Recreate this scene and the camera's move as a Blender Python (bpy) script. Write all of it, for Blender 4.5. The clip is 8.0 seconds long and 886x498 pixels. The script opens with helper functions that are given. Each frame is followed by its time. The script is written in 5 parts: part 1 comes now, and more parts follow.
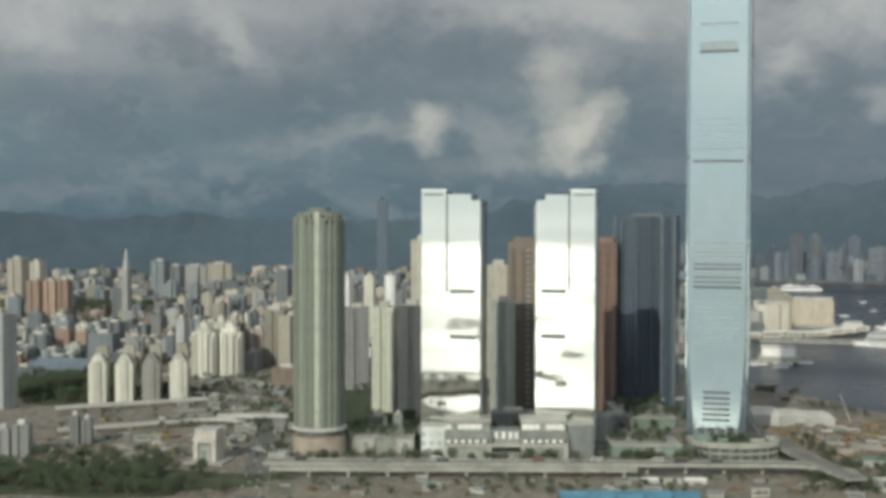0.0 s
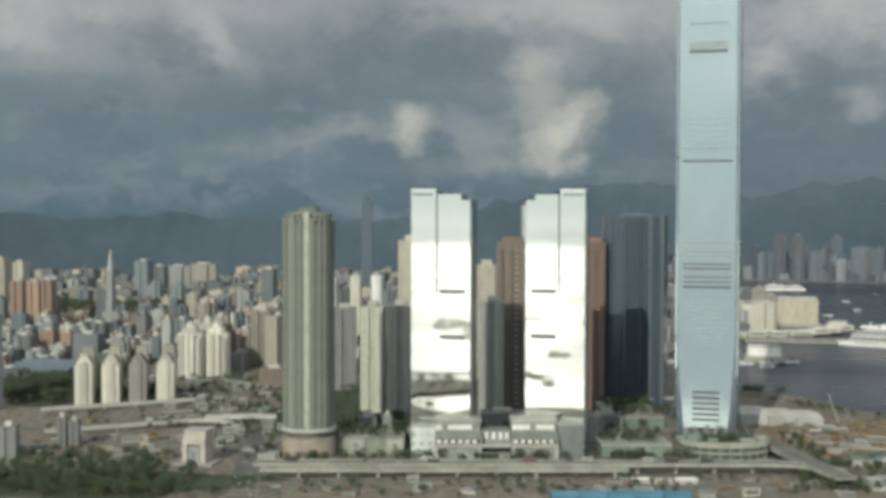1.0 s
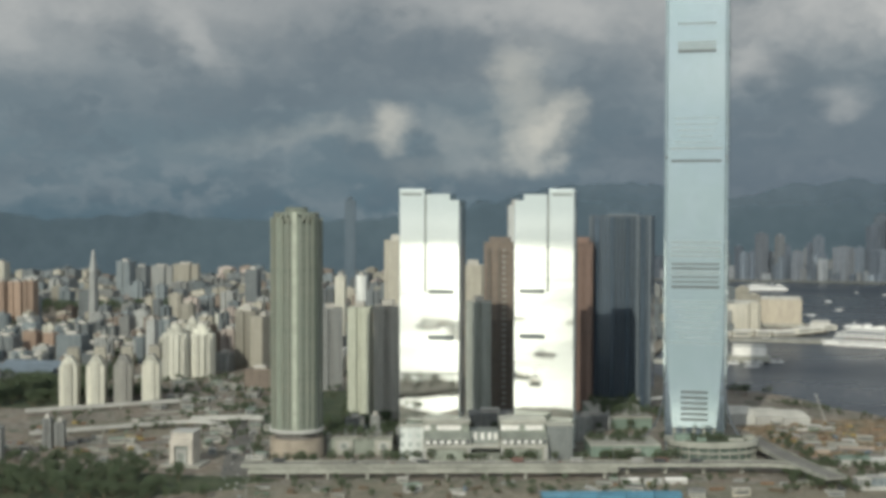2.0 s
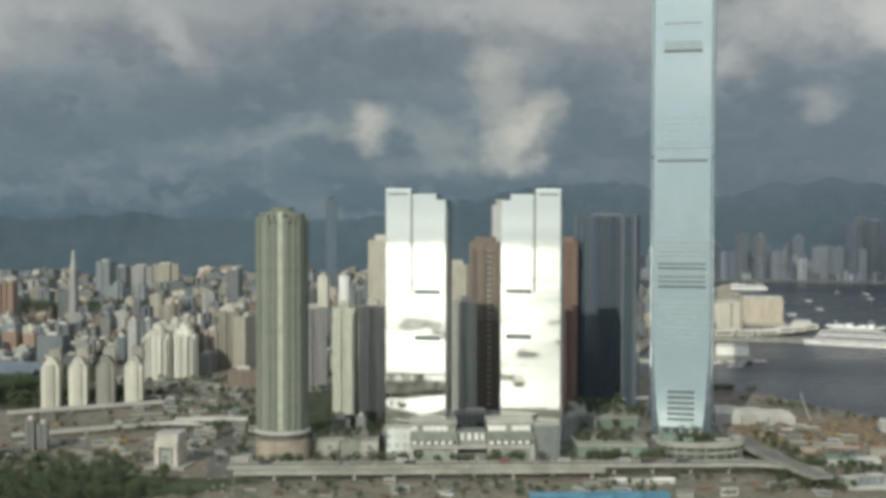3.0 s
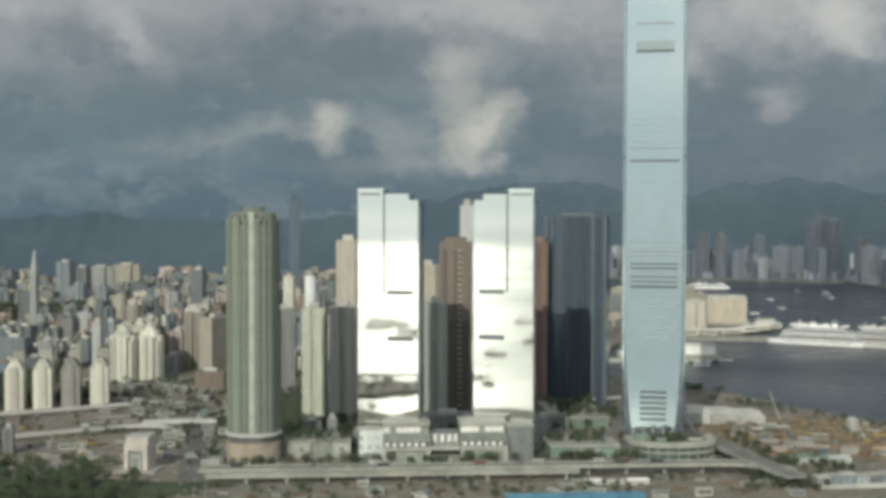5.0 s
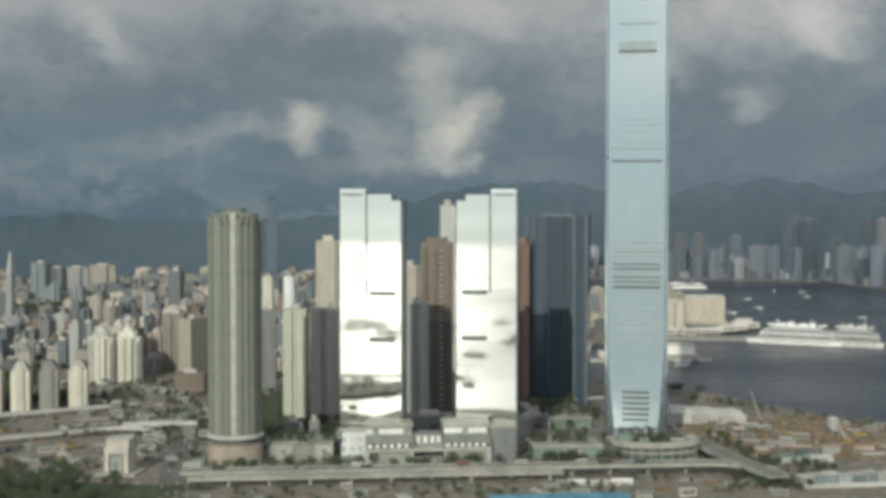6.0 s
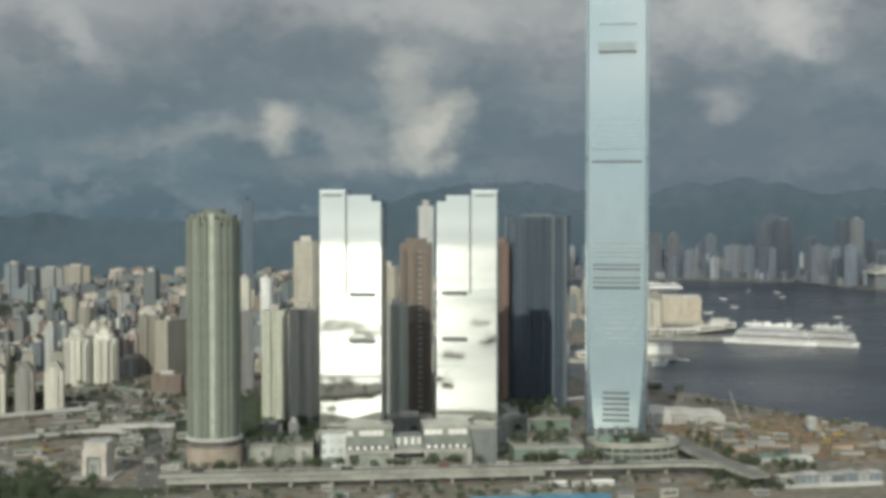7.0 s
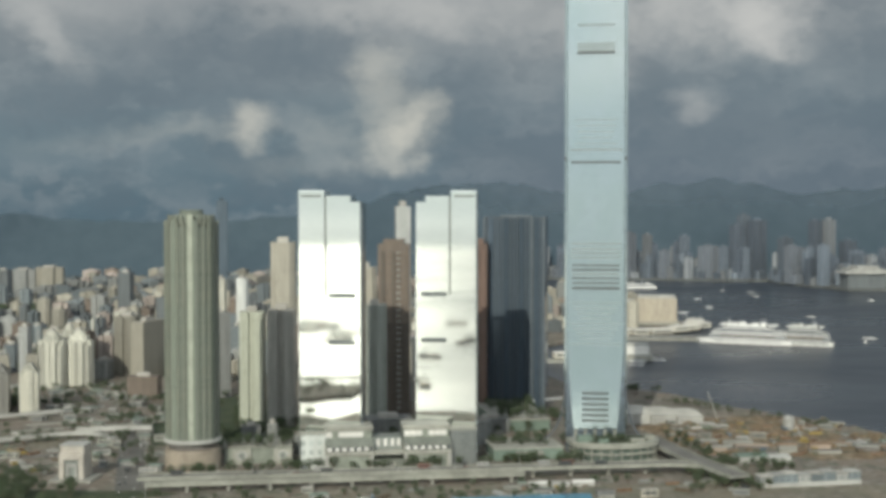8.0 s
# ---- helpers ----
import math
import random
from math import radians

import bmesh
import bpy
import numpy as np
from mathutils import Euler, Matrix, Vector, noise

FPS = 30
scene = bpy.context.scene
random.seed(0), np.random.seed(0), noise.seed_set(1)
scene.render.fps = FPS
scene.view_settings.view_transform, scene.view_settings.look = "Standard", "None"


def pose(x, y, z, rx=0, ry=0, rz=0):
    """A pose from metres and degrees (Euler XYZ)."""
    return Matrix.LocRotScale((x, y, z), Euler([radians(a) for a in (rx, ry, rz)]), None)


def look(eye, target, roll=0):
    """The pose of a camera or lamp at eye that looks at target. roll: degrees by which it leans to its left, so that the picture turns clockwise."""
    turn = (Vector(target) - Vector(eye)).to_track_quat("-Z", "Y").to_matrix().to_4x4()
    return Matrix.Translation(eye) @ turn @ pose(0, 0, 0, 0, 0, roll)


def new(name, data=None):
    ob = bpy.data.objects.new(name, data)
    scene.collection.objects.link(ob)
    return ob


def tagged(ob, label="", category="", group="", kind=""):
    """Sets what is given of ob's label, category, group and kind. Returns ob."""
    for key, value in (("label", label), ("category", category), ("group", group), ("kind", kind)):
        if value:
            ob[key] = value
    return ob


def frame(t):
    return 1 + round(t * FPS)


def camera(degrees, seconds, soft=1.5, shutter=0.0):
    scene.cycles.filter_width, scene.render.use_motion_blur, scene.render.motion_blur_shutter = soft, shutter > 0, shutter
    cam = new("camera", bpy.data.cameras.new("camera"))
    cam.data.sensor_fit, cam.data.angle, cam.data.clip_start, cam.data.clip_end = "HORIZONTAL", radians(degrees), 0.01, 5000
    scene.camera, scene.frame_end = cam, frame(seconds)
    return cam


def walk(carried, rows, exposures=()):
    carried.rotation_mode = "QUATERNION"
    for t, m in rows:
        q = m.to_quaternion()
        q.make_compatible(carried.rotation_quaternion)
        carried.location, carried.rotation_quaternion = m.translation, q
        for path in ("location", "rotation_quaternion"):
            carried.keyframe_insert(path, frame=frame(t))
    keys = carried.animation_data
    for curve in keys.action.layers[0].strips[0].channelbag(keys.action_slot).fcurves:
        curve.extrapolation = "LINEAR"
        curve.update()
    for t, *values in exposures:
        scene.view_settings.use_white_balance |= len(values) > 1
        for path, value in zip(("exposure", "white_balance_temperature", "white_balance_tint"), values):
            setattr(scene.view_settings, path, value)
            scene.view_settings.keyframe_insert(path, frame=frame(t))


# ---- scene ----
cam = camera(39.23, 8.0, soft=4.2)
# seconds, eye x y z, yaw, pitch, roll
ROWS = [
    (0, 0.0, -0.0, 252.4, -0.000, -1.761, 0.140),
    (0.5, -3.6, 1.4, 252.3, -0.404, -1.759, 0.134),
    (1, -7.7, 2.9, 252.3, -0.821, -1.757, 0.116),
    (1.5, -11.7, 4.8, 252.2, -1.268, -1.755, 0.119),
    (3, -22.5, 11.7, 252.3, -2.666, -1.764, 0.093),
    (3.5, -26.2, 13.9, 252.4, -3.239, -1.767, 0.089),
    (4, -29.3, 15.8, 252.6, -3.716, -1.773, 0.081),
    (4.5, -31.9, 17.6, 252.8, -4.078, -1.783, 0.083),
    (6, -41.6, 24.0, 253.5, -5.655, -1.786, 0.026),
    (6.5, -44.3, 26.5, 253.9, -6.227, -1.782, 0.005),
    (7, -46.7, 28.7, 254.2, -6.828, -1.786, 0.001),
    (7.5, -49.5, 30.6, 254.3, -7.427, -1.773, -0.019),
    (8, -52.4, 31.7, 254.3, -8.059, -1.763, -0.038),
]


def aim(x, y, z, yaw, pitch, roll):
    a, b = radians(yaw), radians(pitch)
    way = Vector((-math.sin(a) * math.cos(b), math.cos(a) * math.cos(b), math.sin(b)))
    eye = Vector((x, y, z))
    return look(eye, eye + way, roll)


walk(cam, [(row[0], aim(*row[1:])) for row in ROWS], [(0.0, 0.02, 6230, 5.5), (8.0, 0.02, 6230, 5.5)])

# ---- light: low western sun behind the camera, storm clouds ahead ----
SUN_EL, SUN_AZ = 27.0, 202.0  # degrees; azimuth clockwise from +y


def sky_dir(az, el):
    a, e = radians(az), radians(el)
    return Vector((math.sin(a) * math.cos(e), math.cos(a) * math.cos(e), math.sin(e)))


sun = new("sun", bpy.data.lights.new("sun", "SUN"))
sun.data.energy, sun.data.angle, sun.data.color = 3.05, radians(0.6), (1.0, 0.93, 0.775)
sun.matrix_world = look(sky_dir(SUN_AZ, SUN_EL) * 3000, (0, 0, 0))

world = bpy.data.worlds.new("world")
scene.world = world
world.use_nodes = True
wt = world.node_tree
wt.nodes.clear()


class Nodes:
    """Short-hand for a node tree."""

    def __init__(self, tree):
        self.t = tree

    def add(self, kind, **sets):
        n = self.t.nodes.new(kind)
        if "operation" in sets:
            n.operation = sets["operation"]
        if "use_clamp" in sets:
            n.use_clamp = sets["use_clamp"]
        if "data_type" in sets:
            n.data_type = sets["data_type"]
        if "blend_type" in sets:
            n.blend_type = sets["blend_type"]
        if "interpolation_type" in sets:
            n.interpolation_type = sets["interpolation_type"]
        if "noise_dimensions" in sets:
            n.noise_dimensions = sets["noise_dimensions"]
        return n

    def put(self, socket, value):
        if isinstance(value, bpy.types.NodeSocket):
            self.t.links.new(value, socket)
        elif value is not None:
            socket.default_value = value

    def math(self, op, a, b=None, c=None, clamp=False):
        n = self.add("ShaderNodeMath", operation=op, use_clamp=clamp)
        for k, v in enumerate((a, b, c)):
            self.put(n.inputs[k], v)
        return n.outputs[0]

    def vec(self, op, a, b=None):
        n = self.add("ShaderNodeVectorMath", operation=op)
        self.put(n.inputs[0], a)
        self.put(n.inputs[1], b)
        return n.outputs["Value"] if op in ("LENGTH", "DISTANCE", "DOT_PRODUCT") else n.outputs["Vector"]

    def noise(self, vector, scale, detail=4.0, rough=0.55, color=False):
        n = self.add("ShaderNodeTexNoise")
        self.put(n.inputs["Vector"], vector)
        n.inputs["Scale"].default_value, n.inputs["Detail"].default_value, n.inputs["Roughness"].default_value = scale, detail, rough
        return n.outputs["Color" if color else "Fac"]

    def mix(self, fac, a, b, blend="MIX"):
        n = self.add("ShaderNodeMix", data_type="RGBA", blend_type=blend)
        self.put(n.inputs[0], fac)
        self.put(n.inputs[6], a)
        self.put(n.inputs[7], b)
        return n.outputs[2]

    def ramp(self, value, lo, hi, a=0.0, b=1.0):
        n = self.add("ShaderNodeMapRange", interpolation_type="SMOOTHSTEP")
        for k, v in enumerate((value, lo, hi, a, b)):
            self.put(n.inputs[k], v)
        return n.outputs[0]

    def split(self, v):
        n = self.add("ShaderNodeSeparateXYZ")
        self.put(n.inputs[0], v)
        return n.outputs

    def join(self, x, y, z):
        n = self.add("ShaderNodeCombineXYZ")
        for k, v in enumerate((x, y, z)):
            self.put(n.inputs[k], v)
        return n.outputs[0]


W = Nodes(wt)
sky = W.add("ShaderNodeTexSky")
sky.sky_type, sky.sun_disc, sky.sun_elevation, sky.sun_rotation = "NISHITA", False, radians(SUN_EL), radians(SUN_AZ)
sky.air_density, sky.dust_density = 1.0, 1.0
way = W.add("ShaderNodeTexCoord").outputs["Generated"]
sx, sy, sz = W.split(way)
wide = W.vec("MULTIPLY", way, (1.0, 1.0, 2.6))
# bearing and height of the view in degrees, pushed about by billows at two scales
bearing = W.math("MULTIPLY", W.math("ARCTAN2", sx, sy), 57.2958)
rise = W.math("MULTIPLY", W.math("ARCSINE", sz), 57.2958)
spot_at = W.join(bearing, rise, 0.0)


def billow(scale, detail, push):
    n = W.add("ShaderNodeVectorMath", operation="SCALE")
    W.put(n.inputs[0], W.vec("SUBTRACT", W.noise(W.vec("MULTIPLY", spot_at, (1.0, 1.5, 1.0)), scale, detail, 0.55, True), (0.5, 0.5, 0.5)))
    n.inputs["Scale"].default_value = push
    return n.outputs[0]


bent = W.vec("ADD", W.vec("ADD", spot_at, billow(0.16, 3, 2.6)), billow(0.75, 6, 1.5))
streaks = W.noise(W.vec("MULTIPLY", bent, (0.10, 0.42, 1.0)), 1.0, 5, 0.5)
bulk = W.noise(W.vec("MULTIPLY", bent, (0.16, 0.30, 1.0)), 1.0, 5, 0.5)
puff = W.noise(bent, 0.55, 6, 0.6)
bent_rise = W.split(bent)[1]
# storm deck: dark teal at the horizon, slate above, paler warm grey higher up
deck = W.mix(W.ramp(bent_rise, -0.5, 2.8), (0.100, 0.148, 0.179, 1), (0.154, 0.201, 0.229, 1))
deck = W.mix(W.ramp(bent_rise, 3.0, 9.5), deck, (0.300, 0.310, 0.316, 1))
deck = W.mix(W.math("MULTIPLY", W.ramp(bearing, 4.0, 15.0), W.ramp(bent_rise, 7.0, 1.0, 0.0, 0.6)), deck, (0.128, 0.148, 0.182, 1))
deck = W.mix(W.ramp(streaks, 0.40, 0.66, 0.0, 0.30), deck, (0.33, 0.345, 0.352, 1))
deck = W.mix(W.ramp(bulk, 0.56, 0.36, 0.0, 0.38), deck, (0.120, 0.152, 0.178, 1))


def bank(az, el, half, tall, lean, gain, tint):
    """One cloud: bearing, height, half width and half height in degrees, lean, and how dense it is."""
    m = W.add("ShaderNodeMapping")
    m.vector_type = "TEXTURE"
    W.put(m.inputs[0], bent)
    m.inputs[1].default_value, m.inputs[2].default_value, m.inputs[3].default_value = (az, el, 0), (0, 0, radians(lean)), (half, tall, 1)
    far = W.math("MULTIPLY_ADD", W.math("SUBTRACT", puff, 0.5), 1.1, W.vec("LENGTH", m.outputs[0]))
    return W.mix(W.ramp(far, 1.55, 0.0, 0.0, gain), deck, tint)


DARK = [
    (-2.2, 6.7, 5.6, 2.0, 0, 0.75), (2.0, 7.3, 2.4, 1.3, 0, 0.60), (-4.8, 4.8, 5.5, 0.9, 2, 0.45), (-14.0, 4.9, 7.5, 1.3, 0, 0.40), (9.2, 5.8, 1.9, 2.3, 0, 0.60), (17.5, 2.9, 6.0, 1.3, 0, 0.55),
    (22.5, 3.4, 6.0, 1.8, 0, 0.65), (13.0, 2.4, 4.0, 1.0, 0, 0.50), (27.0, 7.0, 2.4, 3.4, 0, 0.65), (6.0, 1.1, 6.5, 0.7, 0, 0.45), (20.0, 0.7, 9.0, 1.2, 0, 0.55),
]
LIGHT = [
    (-20.5, 9.3, 6.0, 2.2, 0, 0.50), (-17.8, 7.4, 3.4, 1.4, -15, 0.35), (-12.6, 9.4, 6.0, 0.9, 0, 0.35), (-9.2, 7.2, 2.0, 0.7, -55, 0.42), (-10.4, 8.5, 1.6, 0.8, -45, 0.30), (7.0, 9.4, 6.0, 1.3, 0, 0.60),
    (18.3, 8.8, 2.6, 1.4, 0, 0.62), (22.1, 8.3, 2.2, 1.6, 0, 1.0), (23.2, 6.9, 1.2, 0.6, 0, 0.40), (15.4, 6.4, 1.0, 1.2, -20, 0.55), (19.5, 4.7, 1.1, 0.8, 0, 0.40), (14.6, 8.2, 2.2, 1.0, 0, 0.35),
]
PLUMES = [
    (-0.75, 3.8, 1.1, 0.9, 0, 0.66), (-3.6, 3.5, 2.2, 0.5, 8, 0.22), (-8.0, 3.1, 3.4, 0.5, 5, 0.10), (5.0, 7.0, 1.4, 0.9, 12, 0.40), (4.8, 5.6, 1.0, 1.2, 0, 0.28), (5.7, 4.7, 1.5, 1.5, 0, 0.34),
    (6.4, 3.5, 1.3, 1.0, -20, 0.85), (7.3, 4.5, 0.9, 0.9, 0, 0.38), (5.4, 2.6, 1.8, 0.7, 0, 0.42), (2.8, 3.4, 2.0, 0.9, -10, 0.18), (1.4, 2.1, 3.2, 0.6, 0, 0.14),
]
for spec in DARK:
    deck = bank(*spec, (0.150, 0.184, 0.211, 1))
for spec in LIGHT:
    deck = bank(*spec, (0.54, 0.52, 0.495, 1))
for spec in PLUMES:
    deck = bank(*spec, (0.60, 0.565, 0.495, 1))
clear = W.mix(1.0, sky.outputs[0], (0.085, 0.085, 0.085, 1), "MULTIPLY")
haze = W.mix(W.ramp(W.noise(wide, 3.0, 5), 0.34, 0.58), clear, (1.08, 1.12, 1.12, 1))
haze = W.mix(W.ramp(sz, 0.30, 0.02), haze, (0.86, 0.885, 0.84, 1))
glow = W.mix(W.ramp(W.noise(W.vec("MULTIPLY", way, (2.5, 2.5, 90.0)), 1.0, 4), 0.36, 0.62), (0.76, 0.77, 0.72, 1), (1.12, 1.10, 1.02, 1))
haze = W.mix(W.ramp(sz, 0.012, -0.026), haze, glow)
dome = W.mix(W.ramp(sy, -0.25, 0.45), haze, deck)
bg = W.add("ShaderNodeBackground")
W.put(bg.inputs[0], dome)
W.put(bg.inputs[1], 1.0)
W.put(W.add("ShaderNodeOutputWorld").inputs[0], bg.outputs[0])

# ---- materials ----


def shader(name):
    m = bpy.data.materials.new(name)
    m.use_nodes = True
    n = Nodes(m.node_tree)
    return m, n, m.node_tree.nodes["Principled BSDF"]


def rgba(c, k=1.0):
    return (c[0] * k, c[1] * k, c[2] * k, 1)


def plain(name, color, rough=0.8, metal=0.0, scale=0.15, vary=0.35, second=None, bump=0.0, coords="Object"):
    """A surface with stains at two scales; second: the colour of the large stains."""
    m, n, p = shader(name)
    at = n.add("ShaderNodeTexCoord").outputs[coords]
    big, fine = n.noise(at, scale, 5), n.noise(at, scale * 9, 3)
    c = n.mix(n.ramp(big, 0.36, 0.64), rgba(color, 1 - vary * 0.5), rgba(second or color, 1 if second else 1 + vary * 0.3))
    c = n.mix(n.ramp(fine, 0.3, 0.75, 0.0, vary), c, rgba(color, 0.55))
    tone = n.math("MULTIPLY_ADD", n.add("ShaderNodeObjectInfo").outputs["Random"], 0.24, 0.88)
    n.put(p.inputs["Base Color"], n.mix(1.0, c, n.join(tone, tone, tone), "MULTIPLY"))
    n.put(p.inputs["Roughness"], n.ramp(fine, 0.2, 0.8, max(0.02, rough - 0.12), min(1.0, rough + 0.1)))
    p.inputs["Metallic"].default_value = metal
    if bump:
        b = n.add("ShaderNodeBump")
        b.inputs["Strength"].default_value = bump
        n.put(b.inputs["Height"], fine)
        n.put(p.inputs["Normal"], b.outputs[0])
    return m


def facade(name, wall, glass=None, floor=3.1, bay=3.4, share=0.5, rough=0.75, glass_rough=0.18):
    """Walls with rows of windows: floors and bays in metres."""
    glass = glass or (wall[0] * 0.66, wall[1] * 0.70, wall[2] * 0.74)
    m, n, p = shader(name)
    tc = n.add("ShaderNodeTexCoord")
    x, y, z = n.split(tc.outputs["Object"])
    nx, ny, nz = n.split(tc.outputs["Normal"])
    u = n.math("ADD", n.math("MULTIPLY", x, n.math("ABSOLUTE", ny)), n.math("MULTIPLY", y, n.math("ABSOLUTE", nx)))
    across = n.math("GREATER_THAN", n.math("FRACT", n.math("DIVIDE", u, bay)), 1 - share)
    up = n.math("GREATER_THAN", n.math("FRACT", n.math("DIVIDE", z, floor)), 0.48)
    side = n.math("LESS_THAN", n.math("ABSOLUTE", nz), 0.5)
    win = n.math("MULTIPLY", n.math("MULTIPLY", across, up), side)
    cell = n.add("ShaderNodeTexWhiteNoise", noise_dimensions="2D")
    n.put(cell.inputs["Vector"], n.join(n.math("FLOOR", n.math("DIVIDE", u, bay)), n.math("FLOOR", n.math("DIVIDE", z, floor)), 0.0))
    stain = n.noise(n.vec("MULTIPLY", tc.outputs["Object"], (1, 1, 0.18)), 0.14, 4)
    w = n.mix(n.ramp(stain, 0.35, 0.7), rgba(wall, 1.06), rgba(wall, 0.84))
    shaft = n.add("ShaderNodeTexWhiteNoise", noise_dimensions="1D")
    n.put(shaft.inputs["W"], n.math("FLOOR", n.math("DIVIDE", u, bay * 1.5)))
    w = n.mix(n.math("MULTIPLY", shaft.outputs[0], 0.30), w, rgba(wall, 0.45))
    tone = n.math("MULTIPLY_ADD", n.math("FRACT", n.math("ADD", n.add("ShaderNodeObjectInfo").outputs["Random"], n.add("ShaderNodeNewGeometry").outputs["Random Per Island"])), 0.75, 0.55)
    w = n.mix(1.0, w, n.join(tone, tone, tone), "MULTIPLY")
    g = n.mix(cell.outputs[0], rgba(glass, 0.8), rgba(glass, 1.25))
    n.put(p.inputs["Base Color"], n.mix(win, w, g))
    n.put(p.inputs["Roughness"], n.ramp(win, 0, 1, rough, glass_rough))
    return m


def curtain(name, color, rough=0.05, metal=1.0, floor=3.4, bay=1.6, line=0.35, wavy=0.02, panel=0.05, joint_rough=0.5):
    """Coated glass curtain wall: a mirror with joints and slightly uneven panels."""
    m, n, p = shader(name)
    tc = n.add("ShaderNodeTexCoord")
    x, y, z = n.split(tc.outputs["Object"])
    nx, ny, nz = n.split(tc.outputs["Normal"])
    u = n.math("ADD", n.math("MULTIPLY", x, n.math("ABSOLUTE", ny)), n.math("MULTIPLY", y, n.math("ABSOLUTE", nx)))
    joint = n.math("MAXIMUM", n.math("LESS_THAN", n.math("FRACT", n.math("DIVIDE", z, floor)), 0.07), n.math("LESS_THAN", n.math("FRACT", n.math("DIVIDE", u, bay)), 0.06))
    cell = n.add("ShaderNodeTexWhiteNoise", noise_dimensions="2D")
    n.put(cell.inputs["Vector"], n.join(n.math("FLOOR", n.math("DIVIDE", u, bay)), n.math("FLOOR", n.math("DIVIDE", z, floor)), 0.0))
    c = n.mix(cell.outputs[0], rgba(color, 1 - panel), rgba(color, 1 + panel))
    c = n.mix(n.ramp(n.noise(n.vec("MULTIPLY", tc.outputs["Object"], (1, 1, 0.6)), 0.035, 4), 0.35, 0.65, 0.0, min(0.35, panel * 8)), c, (color[0] * 0.86, color[1] * 0.92, color[2] * 0.84, 1))
    n.put(p.inputs["Base Color"], n.mix(n.math("MULTIPLY", joint, line), c, rgba(color, 0.25)))
    n.put(p.inputs["Roughness"], n.ramp(joint, 0, 1, rough, joint_rough))
    p.inputs["Metallic"].default_value = metal
    b = n.add("ShaderNodeBump")
    b.inputs["Strength"].default_value, b.inputs["Distance"].default_value = wavy, 1.0
    n.put(b.inputs["Height"], n.noise(tc.outputs["Object"], 0.12, 3))
    n.put(p.inputs["Normal"], b.outputs[0])
    return m


M = {}


def ground_cover(name, tints, fleck=0.5):
    """Mixed ground: earth, gravel and scrub in patches, broken by small flecks."""
    m, n, p = shader(name)
    at = n.add("ShaderNodeTexCoord").outputs["Object"]
    a, b = n.noise(at, 0.012, 6, 0.6), n.noise(at, 0.045, 5, 0.6)
    c = n.mix(n.ramp(a, 0.42, 0.58), rgba(tints[0]), rgba(tints[1]))
    c = n.mix(n.ramp(b, 0.52, 0.62), c, rgba(tints[2]))
    v = n.add("ShaderNodeTexVoronoi")
    n.put(v.inputs["Vector"], at)
    v.inputs["Scale"].default_value = 0.16
    lum = n.split(v.outputs["Color"])[0]
    c = n.mix(n.ramp(lum, 0.80, 0.86, 0.0, fleck), c, rgba(tints[3]))
    c = n.mix(n.ramp(lum, 0.16, 0.10, 0.0, fleck), c, rgba(tints[4]))
    n.put(p.inputs["Base Color"], n.mix(n.ramp(n.noise(at, 0.5, 3), 0.3, 0.7, 0.0, 0.4), c, rgba(tints[4])))
    p.inputs["Roughness"].default_value = 0.95
    return m


M["soil"] = ground_cover("soil", [(0.200, 0.160, 0.125), (0.170, 0.147, 0.120), (0.100, 0.104, 0.072), (0.32, 0.30, 0.26), (0.07, 0.070, 0.058)])
M["orange_soil"] = ground_cover("orange_soil", [(0.215, 0.145, 0.082), (0.170, 0.125, 0.08), (0.095, 0.095, 0.06), (0.36, 0.30, 0.215), (0.07, 0.055, 0.035)], 0.7)
M["brown_soil"] = ground_cover("brown_soil", [(0.190, 0.165, 0.120), (0.160, 0.146, 0.108), (0.112, 0.116, 0.078), (0.31, 0.28, 0.235), (0.10, 0.088, 0.07)], 0.4)
M["far_soil"] = plain("far_soil", (0.12, 0.125, 0.12), 0.9, scale=0.02, vary=0.5)
M["asphalt"] = plain("asphalt", (0.150, 0.143, 0.130), 0.9, scale=0.05, vary=0.4)
M["concrete"] = plain("concrete", (0.27, 0.265, 0.235), 0.85, scale=0.06, vary=0.4)
M["pale_concrete"] = plain("pale_concrete", (0.335, 0.33, 0.288), 0.8, scale=0.05, vary=0.3)
M["barrier_grey"] = plain("barrier_grey", (0.29, 0.29, 0.25), 0.85, scale=0.05, vary=0.45)
M["dark_concrete"] = plain("dark_concrete", (0.14, 0.13, 0.12), 0.85, scale=0.06, vary=0.4)
M["grass"] = plain("grass", (0.038, 0.060, 0.026), 0.95, scale=0.03, second=(0.065, 0.075, 0.036), vary=0.5)
M["white_paint"] = plain("white_paint", (0.72, 0.70, 0.66), 0.55, scale=0.05, vary=0.22)
M["white_roof"] = plain("white_roof", (0.38, 0.375, 0.35), 0.7, scale=0.04, vary=0.3)
M["blue_sheet"] = plain("blue_sheet", (0.075, 0.19, 0.27), 0.6, scale=0.08, vary=0.35)
M["green_roof"] = plain("green_roof", (0.17, 0.225, 0.185), 0.75, scale=0.05, vary=0.35)
M["steel"] = plain("steel", (0.45, 0.45, 0.44), 0.5, 0.4, scale=0.2, vary=0.3)
M["dark_slot"] = plain("dark_slot", (0.085, 0.095, 0.095), 0.6, scale=0.3, vary=0.4)
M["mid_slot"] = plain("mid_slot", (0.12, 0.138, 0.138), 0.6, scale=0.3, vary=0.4)
